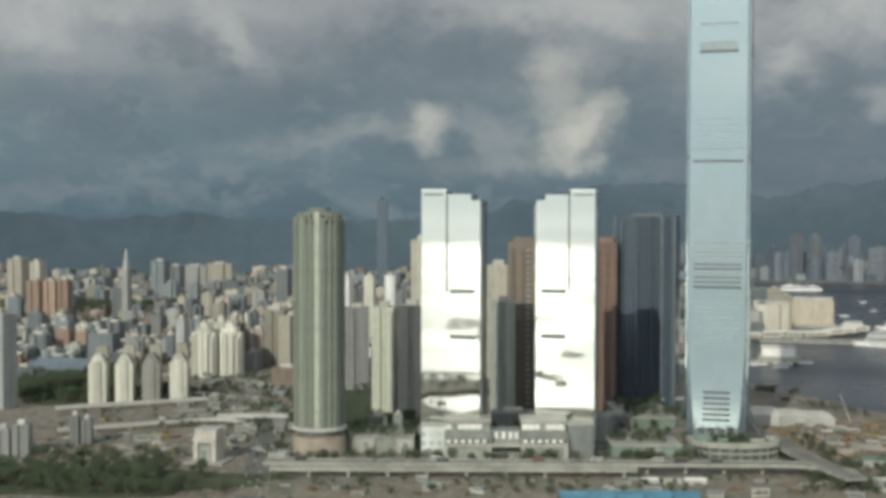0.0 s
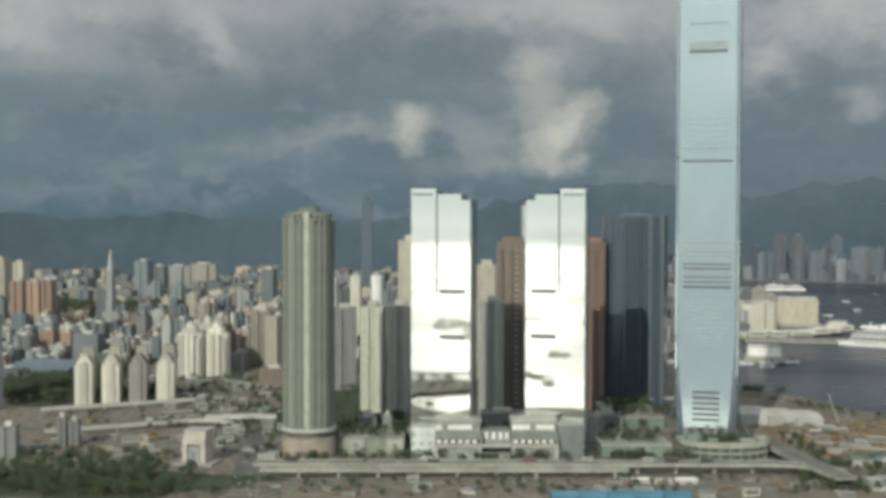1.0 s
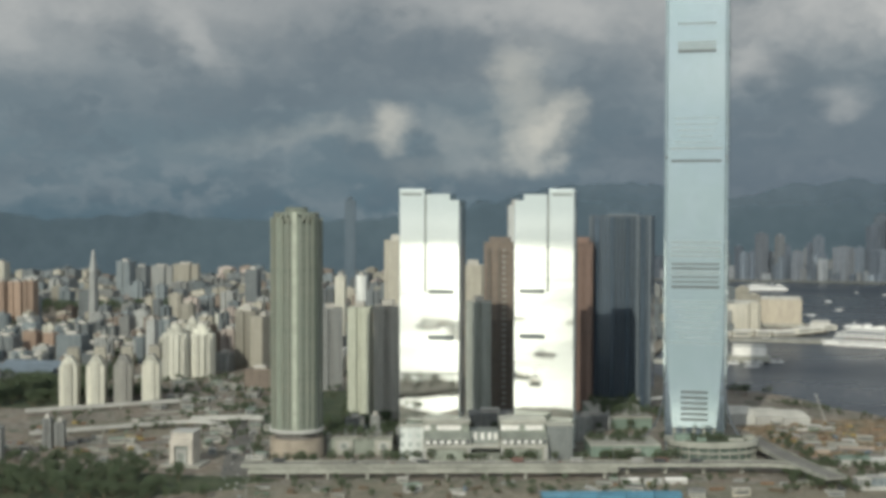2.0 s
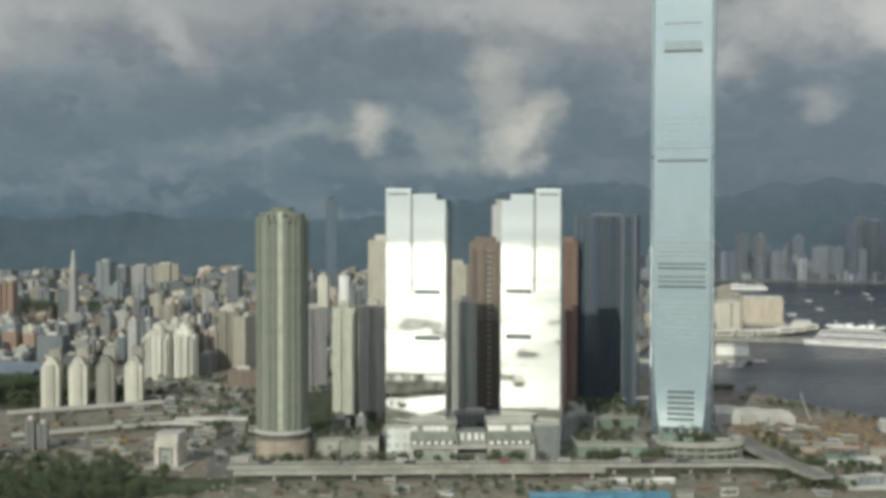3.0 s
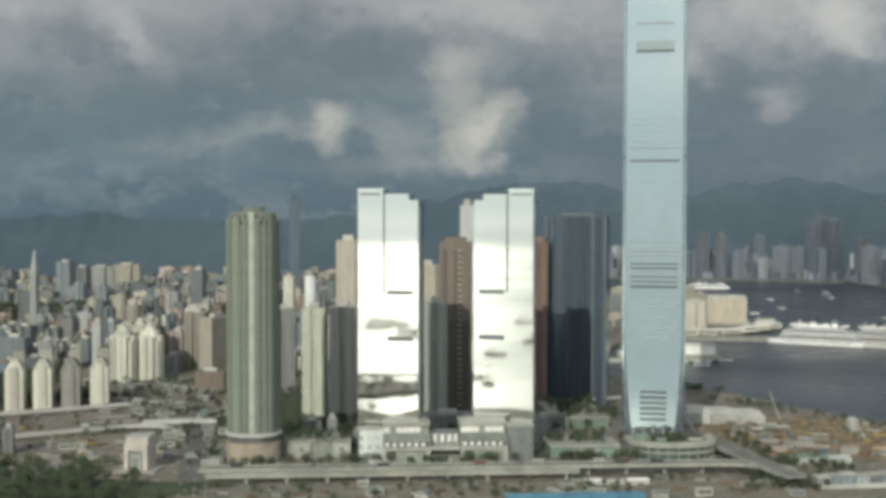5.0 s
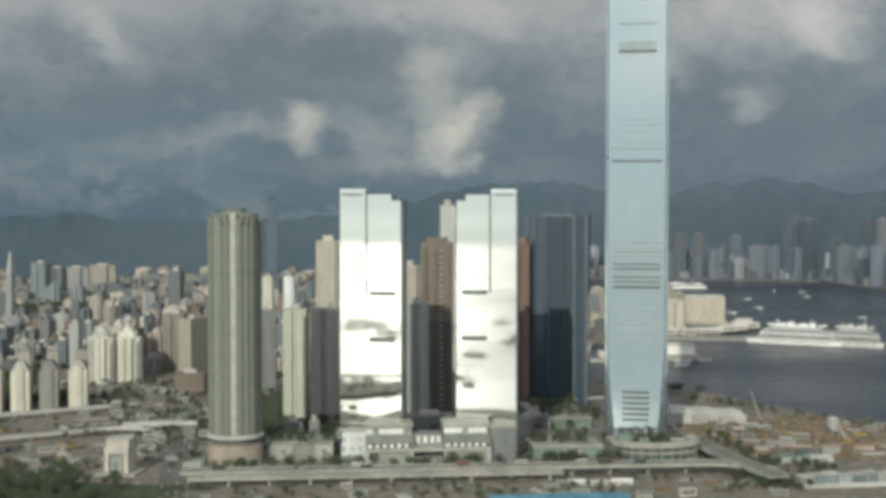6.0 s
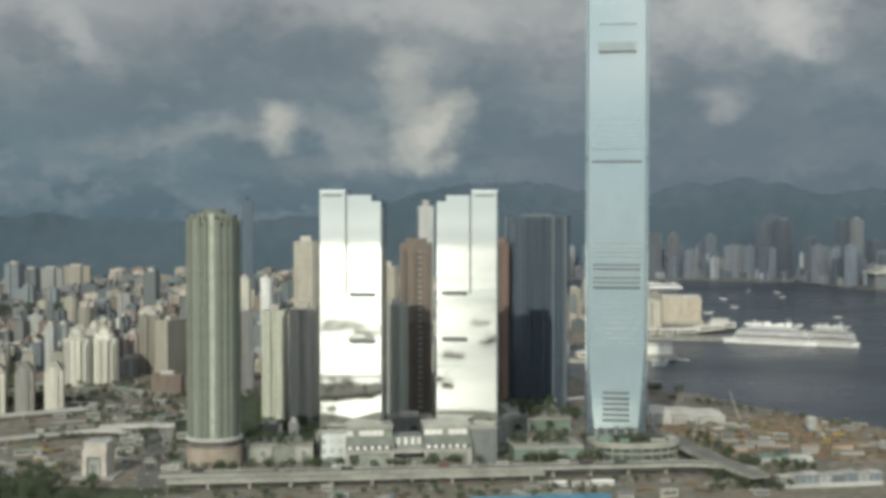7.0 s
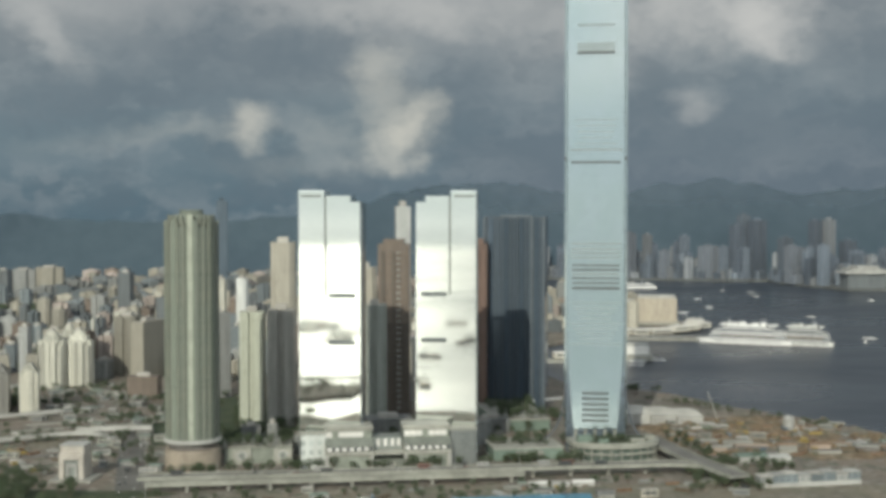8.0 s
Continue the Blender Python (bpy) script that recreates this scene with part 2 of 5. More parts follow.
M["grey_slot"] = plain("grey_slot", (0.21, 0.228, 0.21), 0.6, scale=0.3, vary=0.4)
M["faint_slot"] = plain("faint_slot", (0.26, 0.295, 0.29), 0.6, scale=0.3, vary=0.3)
M["hint_slot"] = plain("hint_slot", (0.33, 0.385, 0.37), 0.5, scale=0.3, vary=0.3)
M["leaf"] = plain("leaf", (0.050, 0.076, 0.036), 0.75, scale=0.3, second=(0.074, 0.094, 0.046), vary=0.5)
M["bark"] = plain("bark", (0.12, 0.09, 0.06), 0.9, scale=1.0)
# blue tint of the forest: distance haze put into its colour
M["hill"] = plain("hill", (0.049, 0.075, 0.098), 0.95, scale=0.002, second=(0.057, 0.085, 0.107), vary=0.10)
# ridge tops turn transparent towards the sky, standing in for mist
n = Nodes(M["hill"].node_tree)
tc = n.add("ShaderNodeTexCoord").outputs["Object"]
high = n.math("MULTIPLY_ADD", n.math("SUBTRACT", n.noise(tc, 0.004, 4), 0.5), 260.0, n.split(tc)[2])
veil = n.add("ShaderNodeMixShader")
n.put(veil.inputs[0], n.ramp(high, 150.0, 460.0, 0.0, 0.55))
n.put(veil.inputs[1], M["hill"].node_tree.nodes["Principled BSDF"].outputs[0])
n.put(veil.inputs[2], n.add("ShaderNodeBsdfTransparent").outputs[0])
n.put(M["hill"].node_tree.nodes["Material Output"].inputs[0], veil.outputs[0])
M["mirror_glass"] = curtain("mirror_glass", (0.765, 0.79, 0.755), 0.045, 1.0, 3.4, 1.7, 0.03, 0.006, 0.012, 0.045)
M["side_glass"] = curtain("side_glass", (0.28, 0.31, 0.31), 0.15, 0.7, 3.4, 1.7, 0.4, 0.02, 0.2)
M["silver_glass"] = curtain("silver_glass", (0.378, 0.446, 0.466), 0.08, 0.9, 4.3, 1.6, 0.10, 0.010, 0.03, 0.10)
M["dark_glass"] = curtain("dark_glass", (0.17, 0.205, 0.245), 0.28, 0.75, 3.2, 1.5, 0.4, 0.05, 0.35)
M["navy_glass"] = curtain("navy_glass", (0.092, 0.122, 0.160), 0.12, 0.45, 3.2, 3.0, 0.3, 0.01, 0.12)
M["trim_metal"] = plain("trim_metal", (0.62, 0.68, 0.68), 0.4, 0.5, scale=0.1, vary=0.15)
M["rib_grey"] = plain("rib_grey", (0.056, 0.070, 0.086), 0.5, 0.1, scale=0.1, vary=0.3)
M["rib_pale"] = plain("rib_pale", (0.105, 0.128, 0.148), 0.5, 0.1, scale=0.1, vary=0.3)
M["green_wall"] = facade("green_wall", (0.182, 0.202, 0.165), (0.130, 0.152, 0.126), 3.1, 2.3, 0.5)
M["green_rib"] = plain("green_rib", (0.196, 0.216, 0.178), 0.75, scale=0.05, vary=0.30, second=(0.200, 0.205, 0.165))
M["pale_rib"] = plain("pale_rib", (0.335, 0.355, 0.29), 0.75, scale=0.08, vary=0.3)
M["green_glass"] = facade("green_glass", (0.200, 0.222, 0.184), (0.168, 0.190, 0.158), 3.1, 1.9, 0.75)
M["arch_wall"] = facade("arch_wall", (0.180, 0.140, 0.108), (0.12, 0.12, 0.12), 3.2, 3.0, 0.5)
M["shade_wall"] = facade("shade_wall", (0.20, 0.215, 0.205), (0.16, 0.17, 0.17))
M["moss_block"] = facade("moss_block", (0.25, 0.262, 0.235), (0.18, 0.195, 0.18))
M["red_wall"] = facade("red_wall", (0.19, 0.122, 0.096), (0.125, 0.10, 0.09), 3.2, 3.6, 0.5)
WALLS = {
    "beige": (0.40, 0.37, 0.305), "cream": (0.50, 0.48, 0.405), "white": (0.56, 0.56, 0.53), "grey": (0.28, 0.282, 0.268), "pink": (0.40, 0.34, 0.30),
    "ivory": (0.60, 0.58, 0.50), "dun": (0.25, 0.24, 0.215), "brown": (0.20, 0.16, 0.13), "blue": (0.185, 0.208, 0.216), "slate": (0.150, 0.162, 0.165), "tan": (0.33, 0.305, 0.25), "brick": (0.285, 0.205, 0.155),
}
for key, tint in WALLS.items():
    M["wall_" + key] = facade("wall_" + key, tint, bay=2.8 + 1.2 * random.random(), share=0.42 + 0.2 * random.random())
    M["wide_" + key] = facade("wide_" + key, tint, floor=3.3, bay=6.5, share=0.62)

PAINTS = {"red": (0.17, 0.07, 0.05), "blue": (0.08, 0.12, 0.16), "rust": (0.17, 0.11, 0.07), "green": (0.09, 0.13, 0.09), "grey": (0.24, 0.24, 0.225), "white": (0.46, 0.45, 0.42), "yellow": (0.28, 0.21, 0.07), "black": (0.03, 0.03, 0.032)}
for key, tint in PAINTS.items():
    M["paint_" + key] = plain("paint_" + key, tint, 0.45, scale=0.4, vary=0.3)

m, n, p = shader("sea")
at = n.add("ShaderNodeTexCoord").outputs["Object"]
n.put(p.inputs["Base Color"], n.mix(n.ramp(n.noise(at, 0.003, 4), 0.35, 0.65), (0.028, 0.036, 0.049, 1), (0.038, 0.046, 0.058, 1)))
n.put(p.inputs["Roughness"], n.ramp(n.noise(n.vec("MULTIPLY", at, (0.6, 1.0, 1)), 0.0022, 6, 0.6), 0.34, 0.66, 0.245, 0.40))
p.inputs["IOR"].default_value = 1.333
b = n.add("ShaderNodeBump")
b.inputs["Strength"].default_value, b.inputs["Distance"].default_value = 0.25, 1.0
n.put(b.inputs["Height"], n.noise(at, 0.12, 4))
n.put(p.inputs["Normal"], b.outputs[0])
M["sea"] = m

# ---- mesh helpers ----


class Solid:
    """Gathers boxes and prisms, then becomes one mesh."""

    def __init__(self):
        self.v, self.f = [], []

    def box(self, x0, x1, y0, y1, z0, z1):
        return self.prism([(x0, y0), (x1, y0), (x1, y1), (x0, y1)], z0, z1)

    def prism(self, pts, z0, z1, top=None):
        k, n = len(self.v), len(pts)
        self.v += [(x, y, z0) for x, y in pts] + [(x, y, z1) for x, y in (top or pts)]
        self.f += [tuple(range(k + n - 1, k - 1, -1)), tuple(range(k + n, k + 2 * n))]
        self.f += [(k + i, k + (i + 1) % n, k + n + (i + 1) % n, k + n + i) for i in range(n)]
        return self

    def cylinder(self, x, y, r, z0, z1, sides=16, r1=None):
        ring = [(math.cos(2 * math.pi * i / sides), math.sin(2 * math.pi * i / sides)) for i in range(sides)]
        return self.prism([(x + r * a, y + r * b) for a, b in ring], z0, z1, [(x + (r if r1 is None else r1) * a, y + (r if r1 is None else r1) * b) for a, b in ring])

    def beam(self, a, b, w, h):
        """A square bar from a to b."""
        a, b = Vector(a), Vector(b)
        d = (b - a).normalized()
        s = d.cross(Vector((0, 0, 1)))
        s = (s.normalized() if s.length > 1e-3 else Vector((1, 0, 0))) * (w / 2)
        u = s.cross(d).normalized() * (h / 2)
        k = len(self.v)
        self.v += [tuple(q + i * s + j * u) for q in (a, b) for i, j in ((-1, -1), (1, -1), (1, 1), (-1, 1))]
        self.f += [(k, k + 1, k + 2, k + 3), (k + 7, k + 6, k + 5, k + 4)] + [(k + i, k + 4 + i, k + 4 + (i + 1) % 4, k + (i + 1) % 4) for i in range(4)]
        return self

    def mesh(self, name, material):
        me = bpy.data.meshes.new(name)
        me.from_pydata(self.v, [], self.f)
        bm = bmesh.new()
        bm.from_mesh(me)
        bmesh.ops.recalc_face_normals(bm, faces=bm.faces)
        bm.to_mesh(me)
        bm.free()
        me.materials.append(material)
        return me


def part(name, solid, material, parent, label=""):
    me = solid if isinstance(solid, bpy.types.Mesh) else solid.mesh(name, M[material])
    ob = new(name, me)
    ob.parent = parent
    return tagged(ob, label)


def thing(name, x, y, z, turn, label, category, group="", kind=""):
    ob = new(name)
    ob.matrix_world = pose(x, y, z, 0, 0, turn)
    return tagged(ob, label, category, group, kind)


def setting(name, solid, material, label, category=""):
    ob = new(name, solid.mesh(name, M[material]))
    return tagged(ob, label, category or name, kind="structure")


def strip(points, width, z0, z1, solid=None):
    """A road-like band along a line of (x, y) points."""
    s = solid or Solid()
    n = len(points)
    left, right = [], []
    for i, (x, y) in enumerate(points):
        ax, ay = points[max(i - 1, 0)]
        bx, by = points[min(i + 1, n - 1)]
        d = math.hypot(bx - ax, by - ay)
        ox, oy = -(by - ay) / d * width / 2, (bx - ax) / d * width / 2
        left.append((x + ox, y + oy))
        right.append((x - ox, y - oy))
    k = len(s.v)
    for a, b in zip(left, right):
        s.v += [(*b, z0), (*a, z0), (*a, z1), (*b, z1)]
    for i in range(n - 1):
        q = k + 4 * i
        s.f += [(q + e, q + (e + 1) % 4, q + 4 + (e + 1) % 4, q + 4 + e) for e in range(4)]
    e = k + 4 * (n - 1)
    s.f += [(k + 3, k + 2, k + 1, k), (e, e + 1, e + 2, e + 3)]
    return s


def bend(a, b, c, steps=10):
    """Points of a curve from a to c, drawn towards b."""
    out = []
    for i in range(steps + 1):
        t = i / steps
        out.append(tuple((1 - t) ** 2 * p + 2 * t * (1 - t) * q + t * t * r for p, q, r in zip(a, b, c)))
    return out


def inside(x, y, poly):
    hit = False
    for (ax, ay), (bx, by) in zip(poly, poly[1:] + poly[:1]):
        if (ay > y) != (by > y) and x < (bx - ax) * (y - ay) / (by - ay) + ax:
            hit = not hit
    return hit


# ---- sea, land, hills ----
WATERFRONT = [
    (-4500, 430), (-1300, 640), (-800, 760), (-397, 792), (-352, 806), (-338, 768), (-306, 772), (-286, 788), (-268, 735), (-240, 748), (-229, 702), (-196, 728), (-180, 690), (-149, 667), (-129, 697), (-121, 733), (-153, 766), (-148, 806), (-172, 825), (-185, 853), (-207, 863), (-203, 912), (-151, 974), (-93, 1004), (-85, 948), (-25, 983), (41, 957), (200, 985), (330, 1005), (600, 1030),
]
BACK_SHORE = [
    (680, 1100), (660, 1250), (628, 1330), (606, 1385), (584, 1440), (560, 1470), (552, 1496), (520, 1545), (508, 1600), (492, 1640), (466, 1690), (430, 1700), (380, 1720), (360, 1900), (400, 2100), (470, 2300), (600, 2420), (720, 2440), (860, 2560), (870, 2800), (880, 3000), (820, 3300), (520, 3900), (300, 4500), (-200, 4700), (-1500, 4750), (-4500, 4700),
]
LAND = WATERFRONT + BACK_SHORE
setting("water", Solid().box(-6000, 6000, -6000, 6000, -2, 0), "sea", "dark grey harbour water with small waves", "harbour water")
setting("ground", Solid().prism(LAND, -1, 6), "soil", "brown and grey reclaimed land with stains and gravel", "ground")
SHORE = [(6000, 1500), (3600, 2300), (2600, 3100), (1990, 3690), (1760, 3720), (1700, 4100), (1720, 4270), (1570, 4330), (1190, 4450), (800, 4540), (500, 4660), (-300, 4800), (-300, 4985), (6000, 4985)]
setting("far_ground", Solid().prism(SHORE, -1, 6), "far_soil", "grey built-up far shore of the harbour", "ground")


def ridge(az):
    """Height of the skyline of hills, by azimuth in degrees."""
    rows = [(-24, 250), (-18.4, 256), (-15.3, 225), (-11.2, 250), (-7.4, 222), (-3, 224), (2, 250), (3.2, 300), (7, 362), (10.7, 373), (14.2, 325), (17.7, 366), (19.6, 395), (21.7, 362), (23.7, 334), (27.6, 355), (33, 380)]
    for (a, p), (b, q) in zip(rows, rows[1:]):
        if a <= az <= b:
            t = (az - a) / (b - a)
            return p + (q - p) * t * t * (3 - 2 * t)
    return 250


def hills():
    s = Solid()
    nu, nv = 300, 11
    for j in range(nv + 1):
        for i in range(nu + 1):
            az = -25 + 59 * i / nu
            r = 4775 + 18 * j
            up = (j / nv) ** 1.4
            q = Vector((az * 0.55, j * 0.30, 3.0))
            h = ridge(az) * up * (0.97 + 0.05 * noise.fractal(q, 1.0, 2.0, 4)) + 9 * noise.fractal(q * 2.6, 1.0, 2.0, 4) * up
            s.v.append((r * math.sin(radians(az)), r * math.cos(radians(az)), max(h, -3 if j == 0 else 1)))
    for j in range(nv):
        for i in range(nu):
            k = j * (nu + 1) + i
            s.f.append((k, k + 1, k + nu + 2, k + nu + 1))
    ob = setting("hills", s, "hill", "dark forested hills, haze put into colour and fading tops", "hills")
    for q in ob.data.polygons:
        q.use_smooth = True


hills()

# ---- the tall office tower ----


def office_tower(x, y, turn):
    """Square tower with re-entrant corners; each face is clad in shingled glass that narrows near the ground."""
    tower = thing("office_tower", x, y, 6, turn, "very tall pale blue-green glass office tower with dark recessed corners", "skyscraper")
    w, c, top = 29.9, 4.3, 470
    plan = [(-w + c, -w), (w - c, -w), (w - c, -w + c), (w, -w + c), (w, w - c), (w - c, w - c), (w - c, w), (-w + c, w), (-w + c, w - c), (-w, w - c), (-w, -w + c), (-w + c, -w + c)]
    part("core", Solid().prism(plan, 0, top), "dark_glass", tower, "dark glass core and corners")
    storey = 4.3
    for k in range(4):
        s = Solid()
        a = radians(90 * k)
        ca, sa = math.cos(a), math.sin(a)

        def put(px, py, pz):
            s.v.append((ca * px - sa * py, sa * px + ca * py, pz))

        def half(z):
            t = min(1.0, max(0.0, (z - 24) / 86))
            return 21.4 + 7.3 * t ** 0.75

        rows, z = [], 25.0
        while z < top + 5:
            rows += [(z, 1.78), (z + storey - 0.02, 1.46)]
            z += storey
        for z, out in rows:
            put(-half(z), -w + 0.3, z), put(-half(z), -w - out, z), put(half(z), -w - out, z), put(half(z), -w + 0.3, z)
        for i in range(0, 4 * len(rows) - 4, 4):
            s.f += [(i + e, i + e + 1, i + e + 5, i + e + 4) for e in range(3)]
        e = 4 * len(rows) - 4
        s.f += [(0, 3, 2, 1), (e, e + 1, e + 2, e + 3)]
        face = part("glass_face", s, "silver_glass", tower, "pale blue-green shingled glass face")
        # plant-floor louvres: z, height, half width
        for z0, h, hw, dark in [(407, 2.6, 19, 1), (410.5, 1.6, 19, 0), (413.5, 1.6, 19, 0), (416.5, 1.6, 19, 0), (435.5, 1.4, 19, 0), (296.4, 2.2, 25, 1), (309.5, 1.5, 26, 0), (168, 2.6, 24, 1), (173.6, 2.0, 24, 2), (178.4, 2.0, 24, 2), (183, 1.6, 24, 0), (187, 2.2, 24, 2), (191.6, 2.0, 24, 2), (200, 1.3, 25, 0), (204.5, 1.3, 25, 0), (208.6, 1.3, 25, 0), (214, 1.3, 25, 0)] + [(32.5 + 5.6 * i, 2.5, 13.5, 1) for i in range(6)] + [(112 + 5.2 * i, 0.8, 25 - 3 * (i * 3 % 4), 0) for i in range(9)] + [(316 + 6.1 * i, 0.7, 22 - 2 * (i * 3 % 4), 0) for i in range(5)]:
            q = Solid()
            for px, py in ((-hw, -w - 2.05), (hw, -w - 2.05), (hw, -w - 0.5), (-hw, -w - 0.5)):
                q.v.append((ca * px - sa * py, sa * px + ca * py, z0))
            for px, py in ((-hw, -w - 2.05), (hw, -w - 2.05), (hw, -w - 0.5), (-hw, -w - 0.5)):
                q.v.append((ca * px - sa * py, sa * px + ca * py, z0 + h))
            q.f += [(3, 2, 1, 0), (4, 5, 6, 7), (0, 1, 5, 4), (1, 2, 6, 5), (2, 3, 7, 6), (3, 0, 4, 7)]
            part("louvre", q, ("faint_slot", "dark_slot", "mid_slot")[dark] if dark else "faint_slot" if h > 1 else "hint_slot", face)
    part("belt", Solid().box(-w - 1.4, w + 1.4, -w - 1.4, w + 1.4, 300.0, 302.6), "dark_slot", tower, "dark refuge-floor belt")
    for side in (-1, 1):
        tail = Solid()
        for k in range(13):
            u = k / 12
            px, py, pz = side * (30.5 + 30 * u ** 1.9), -26 - 6 * u, 70 - 58 * math.sin(u * math.pi / 2)
            tail.v += [(px - 0.9, py - 1.6, pz), (px + 0.9, py - 1.6, pz), (px + 0.9, py + 1.6, pz), (px - 0.9, py + 1.6, pz)]
        for k in range(12):
            tail.f += [(4 * k + e, 4 * k + (e + 1) % 4, 4 * k + 4 + (e + 1) % 4, 4 * k + 4 + e) for e in range(4)]
        tail.f += [(3, 2, 1, 0), (48, 49, 50, 51)]
        part("flared_skirt", tail, "rib_grey", tower, "curved grey skirt sweeping out at the foot")
    lobby = Solid()
    for px in (-20, -10, 0, 10, 20):
        lobby.box(px - 1.2, px + 1.2, -w - 1.5, -w + 1, 0, 25)
    part("lobby_columns", lobby, "barrier_grey", tower, "pale columns of the lobby")
    return tower


office_tower(287.3, 1292.0, -15.8)

# ---- the twin mirror towers ----


def mirror_tower(x, y, turn, flip, broad, label):
    """A slab tower in two steps with a dark slot between; flip mirrors the plan, broad widens it."""
    t = thing("residential_tower", x, y, 6, turn, label, "tower", "twin mirror towers")

    def span(a, b):
        return (min(a * flip, b * flip) * broad, max(a * flip, b * flip) * broad)

    a, b = span(-29.5, -5.0)
    part("tall_wing", Solid().box(a, b, -16, 18, 0, 267), "mirror_glass", t, "mirror glass wing with a thin parapet")
    a, b = span(-3.0, 29.0)
    part("low_wing", Solid().box(a, b, -16, 18, 0, 257).box(*span(-3.0, 20.0), -16, 18, 257, 263), "mirror_glass", t, "mirror glass wing with stepped roof")
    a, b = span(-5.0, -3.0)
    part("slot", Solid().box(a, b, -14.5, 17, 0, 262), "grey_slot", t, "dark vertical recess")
    a, b = span(-5.0, -3.0)
    part("slot_infill", Solid().box(a, b, -15.9, -14.6, 0, 165), "mirror_glass", t)
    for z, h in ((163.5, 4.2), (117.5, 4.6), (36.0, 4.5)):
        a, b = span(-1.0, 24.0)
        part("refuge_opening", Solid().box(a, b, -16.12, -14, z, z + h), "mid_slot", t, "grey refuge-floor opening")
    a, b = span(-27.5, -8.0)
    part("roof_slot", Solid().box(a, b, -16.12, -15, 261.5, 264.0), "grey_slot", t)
    a, b = span(-29.9, -4.8)
    part("parapet", Solid().box(a, b, -16.4, 18.4, 267, 268.2), "trim_metal", t)
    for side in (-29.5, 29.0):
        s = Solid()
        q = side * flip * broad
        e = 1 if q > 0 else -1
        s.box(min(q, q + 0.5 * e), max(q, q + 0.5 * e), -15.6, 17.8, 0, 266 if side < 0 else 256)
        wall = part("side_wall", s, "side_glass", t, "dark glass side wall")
        for z in range(8, 250, 4):
            part("balcony", balcony_mesh, None, wall).matrix_basis = pose(q + 0.5 * e, -10, z)
    return t


balcony_mesh = Solid().box(-0.9, 0.9, -1.6, 1.6, 0, 1.2).mesh("balcony", M["trim_metal"])
mirror_tower(11.6, 1262.0, -13.0, 1, 1.03, "mirror-glass residential tower with stepped roof, reflecting bright water")
mirror_tower(126.4, 1266.0, -12.5, -1, 1.015, "mirror-glass residential tower with a dark vertical slot and stepped roof")

# ---- round greenish tower ----


def round_tower(x, y):
    t = thing("residential_tower", x, y, 6, 0, "tall rounded grey-green residential tower with vertical ribs and a notched crown", "tower")
    n, rx, ry = 24, 24.3, 22.0

    def ring(k, extra=0.0):
        a = 2 * math.pi * k / n
        return ((rx + extra) * math.cos(a), (ry + extra) * math.sin(a))

    part("body", Solid().prism([ring(k) for k in range(n)], 30, 233), "green_glass", t, "grey-green window bands")
    rib = Solid().box(-1.35, 1.35, -0.8, 0.8, 30, 238).mesh("rib", M["green_rib"])
    for k in range(n):
        px, py = ring(k, 0.3)
        part("rib", rib, None, t).matrix_basis = pose(px, py, 0, 0, 0, math.degrees(2 * math.pi * k / n) + 90)
    bay = Solid().box(-2.6, 2.6, -1.4, 1.4, 30, 239.5).mesh("bay", M["green_wall"])
    for k in range(0, n, 3):
        a = 2 * math.pi * (k + 0.5) / n
        part("bay", bay, None, t).matrix_basis = pose((rx + 0.2) * math.cos(a), (ry + 0.2) * math.sin(a), 0, 0, 0, math.degrees(a) + 90)
    part("pilaster", Solid().box(-2.4, 2.4, -24.6, -20, 30, 245), "pale_rib", t, "pale central pilaster")
    part("crown", Solid().prism([ring(k, -3) for k in range(n)], 233, 239, [ring(k, -5) for k in range(n)]).prism([ring(k, -7) for k in range(n)], 239, 245, [ring(k, -9) for k in range(n)]).prism([ring(k, -13) for k in range(n)], 245, 249.5), "green_wall", t, "stepped crown drum")
    tooth = Solid().box(-1.3, 1.3, -0.8, 0.8, 236, 244.5).mesh("crown_tooth", M["green_rib"])
    for k in range(n):
        px, py = ring(k + 0.5, -2.6)
        part("crown_tooth", tooth, None, t).matrix_basis = pose(px, py, 0, 0, 0, math.degrees(2 * math.pi * (k + 0.5) / n) + 90)
    for z in (84, 134, 186):
        part("refuge_band", Solid().prism([ring(k, 0.5) for k in range(n)], z, z + 3.0), "green_wall", t, "faint refuge-floor band")
    part("ring_canopy", Solid().prism([ring(k, 3.2) for k in range(n)], 26.5, 30), "white_roof", t, "pale curved canopy above the base")
    part("undercut", Solid().prism([ring(k, -2) for k in range(n)], 20, 26.5), "dark_concrete", t)
    part("base", Solid().prism([ring(k, 2.5) for k in range(n)], 0, 20), "base_tan", t, "tan stone base")
    return t


M["base_tan"] = plain("base_tan", (0.34, 0.29, 0.23), 0.8, scale=0.08, vary=0.35)
M["bright_wall"] = facade("bright_wall", (0.54, 0.56, 0.53), (0.40, 0.43, 0.41), 9.0, 8.0, 0.5)
round_tower(-124.5, 1250.0)

# ---- dark ribbed slab, brown towers, and other towers behind ----


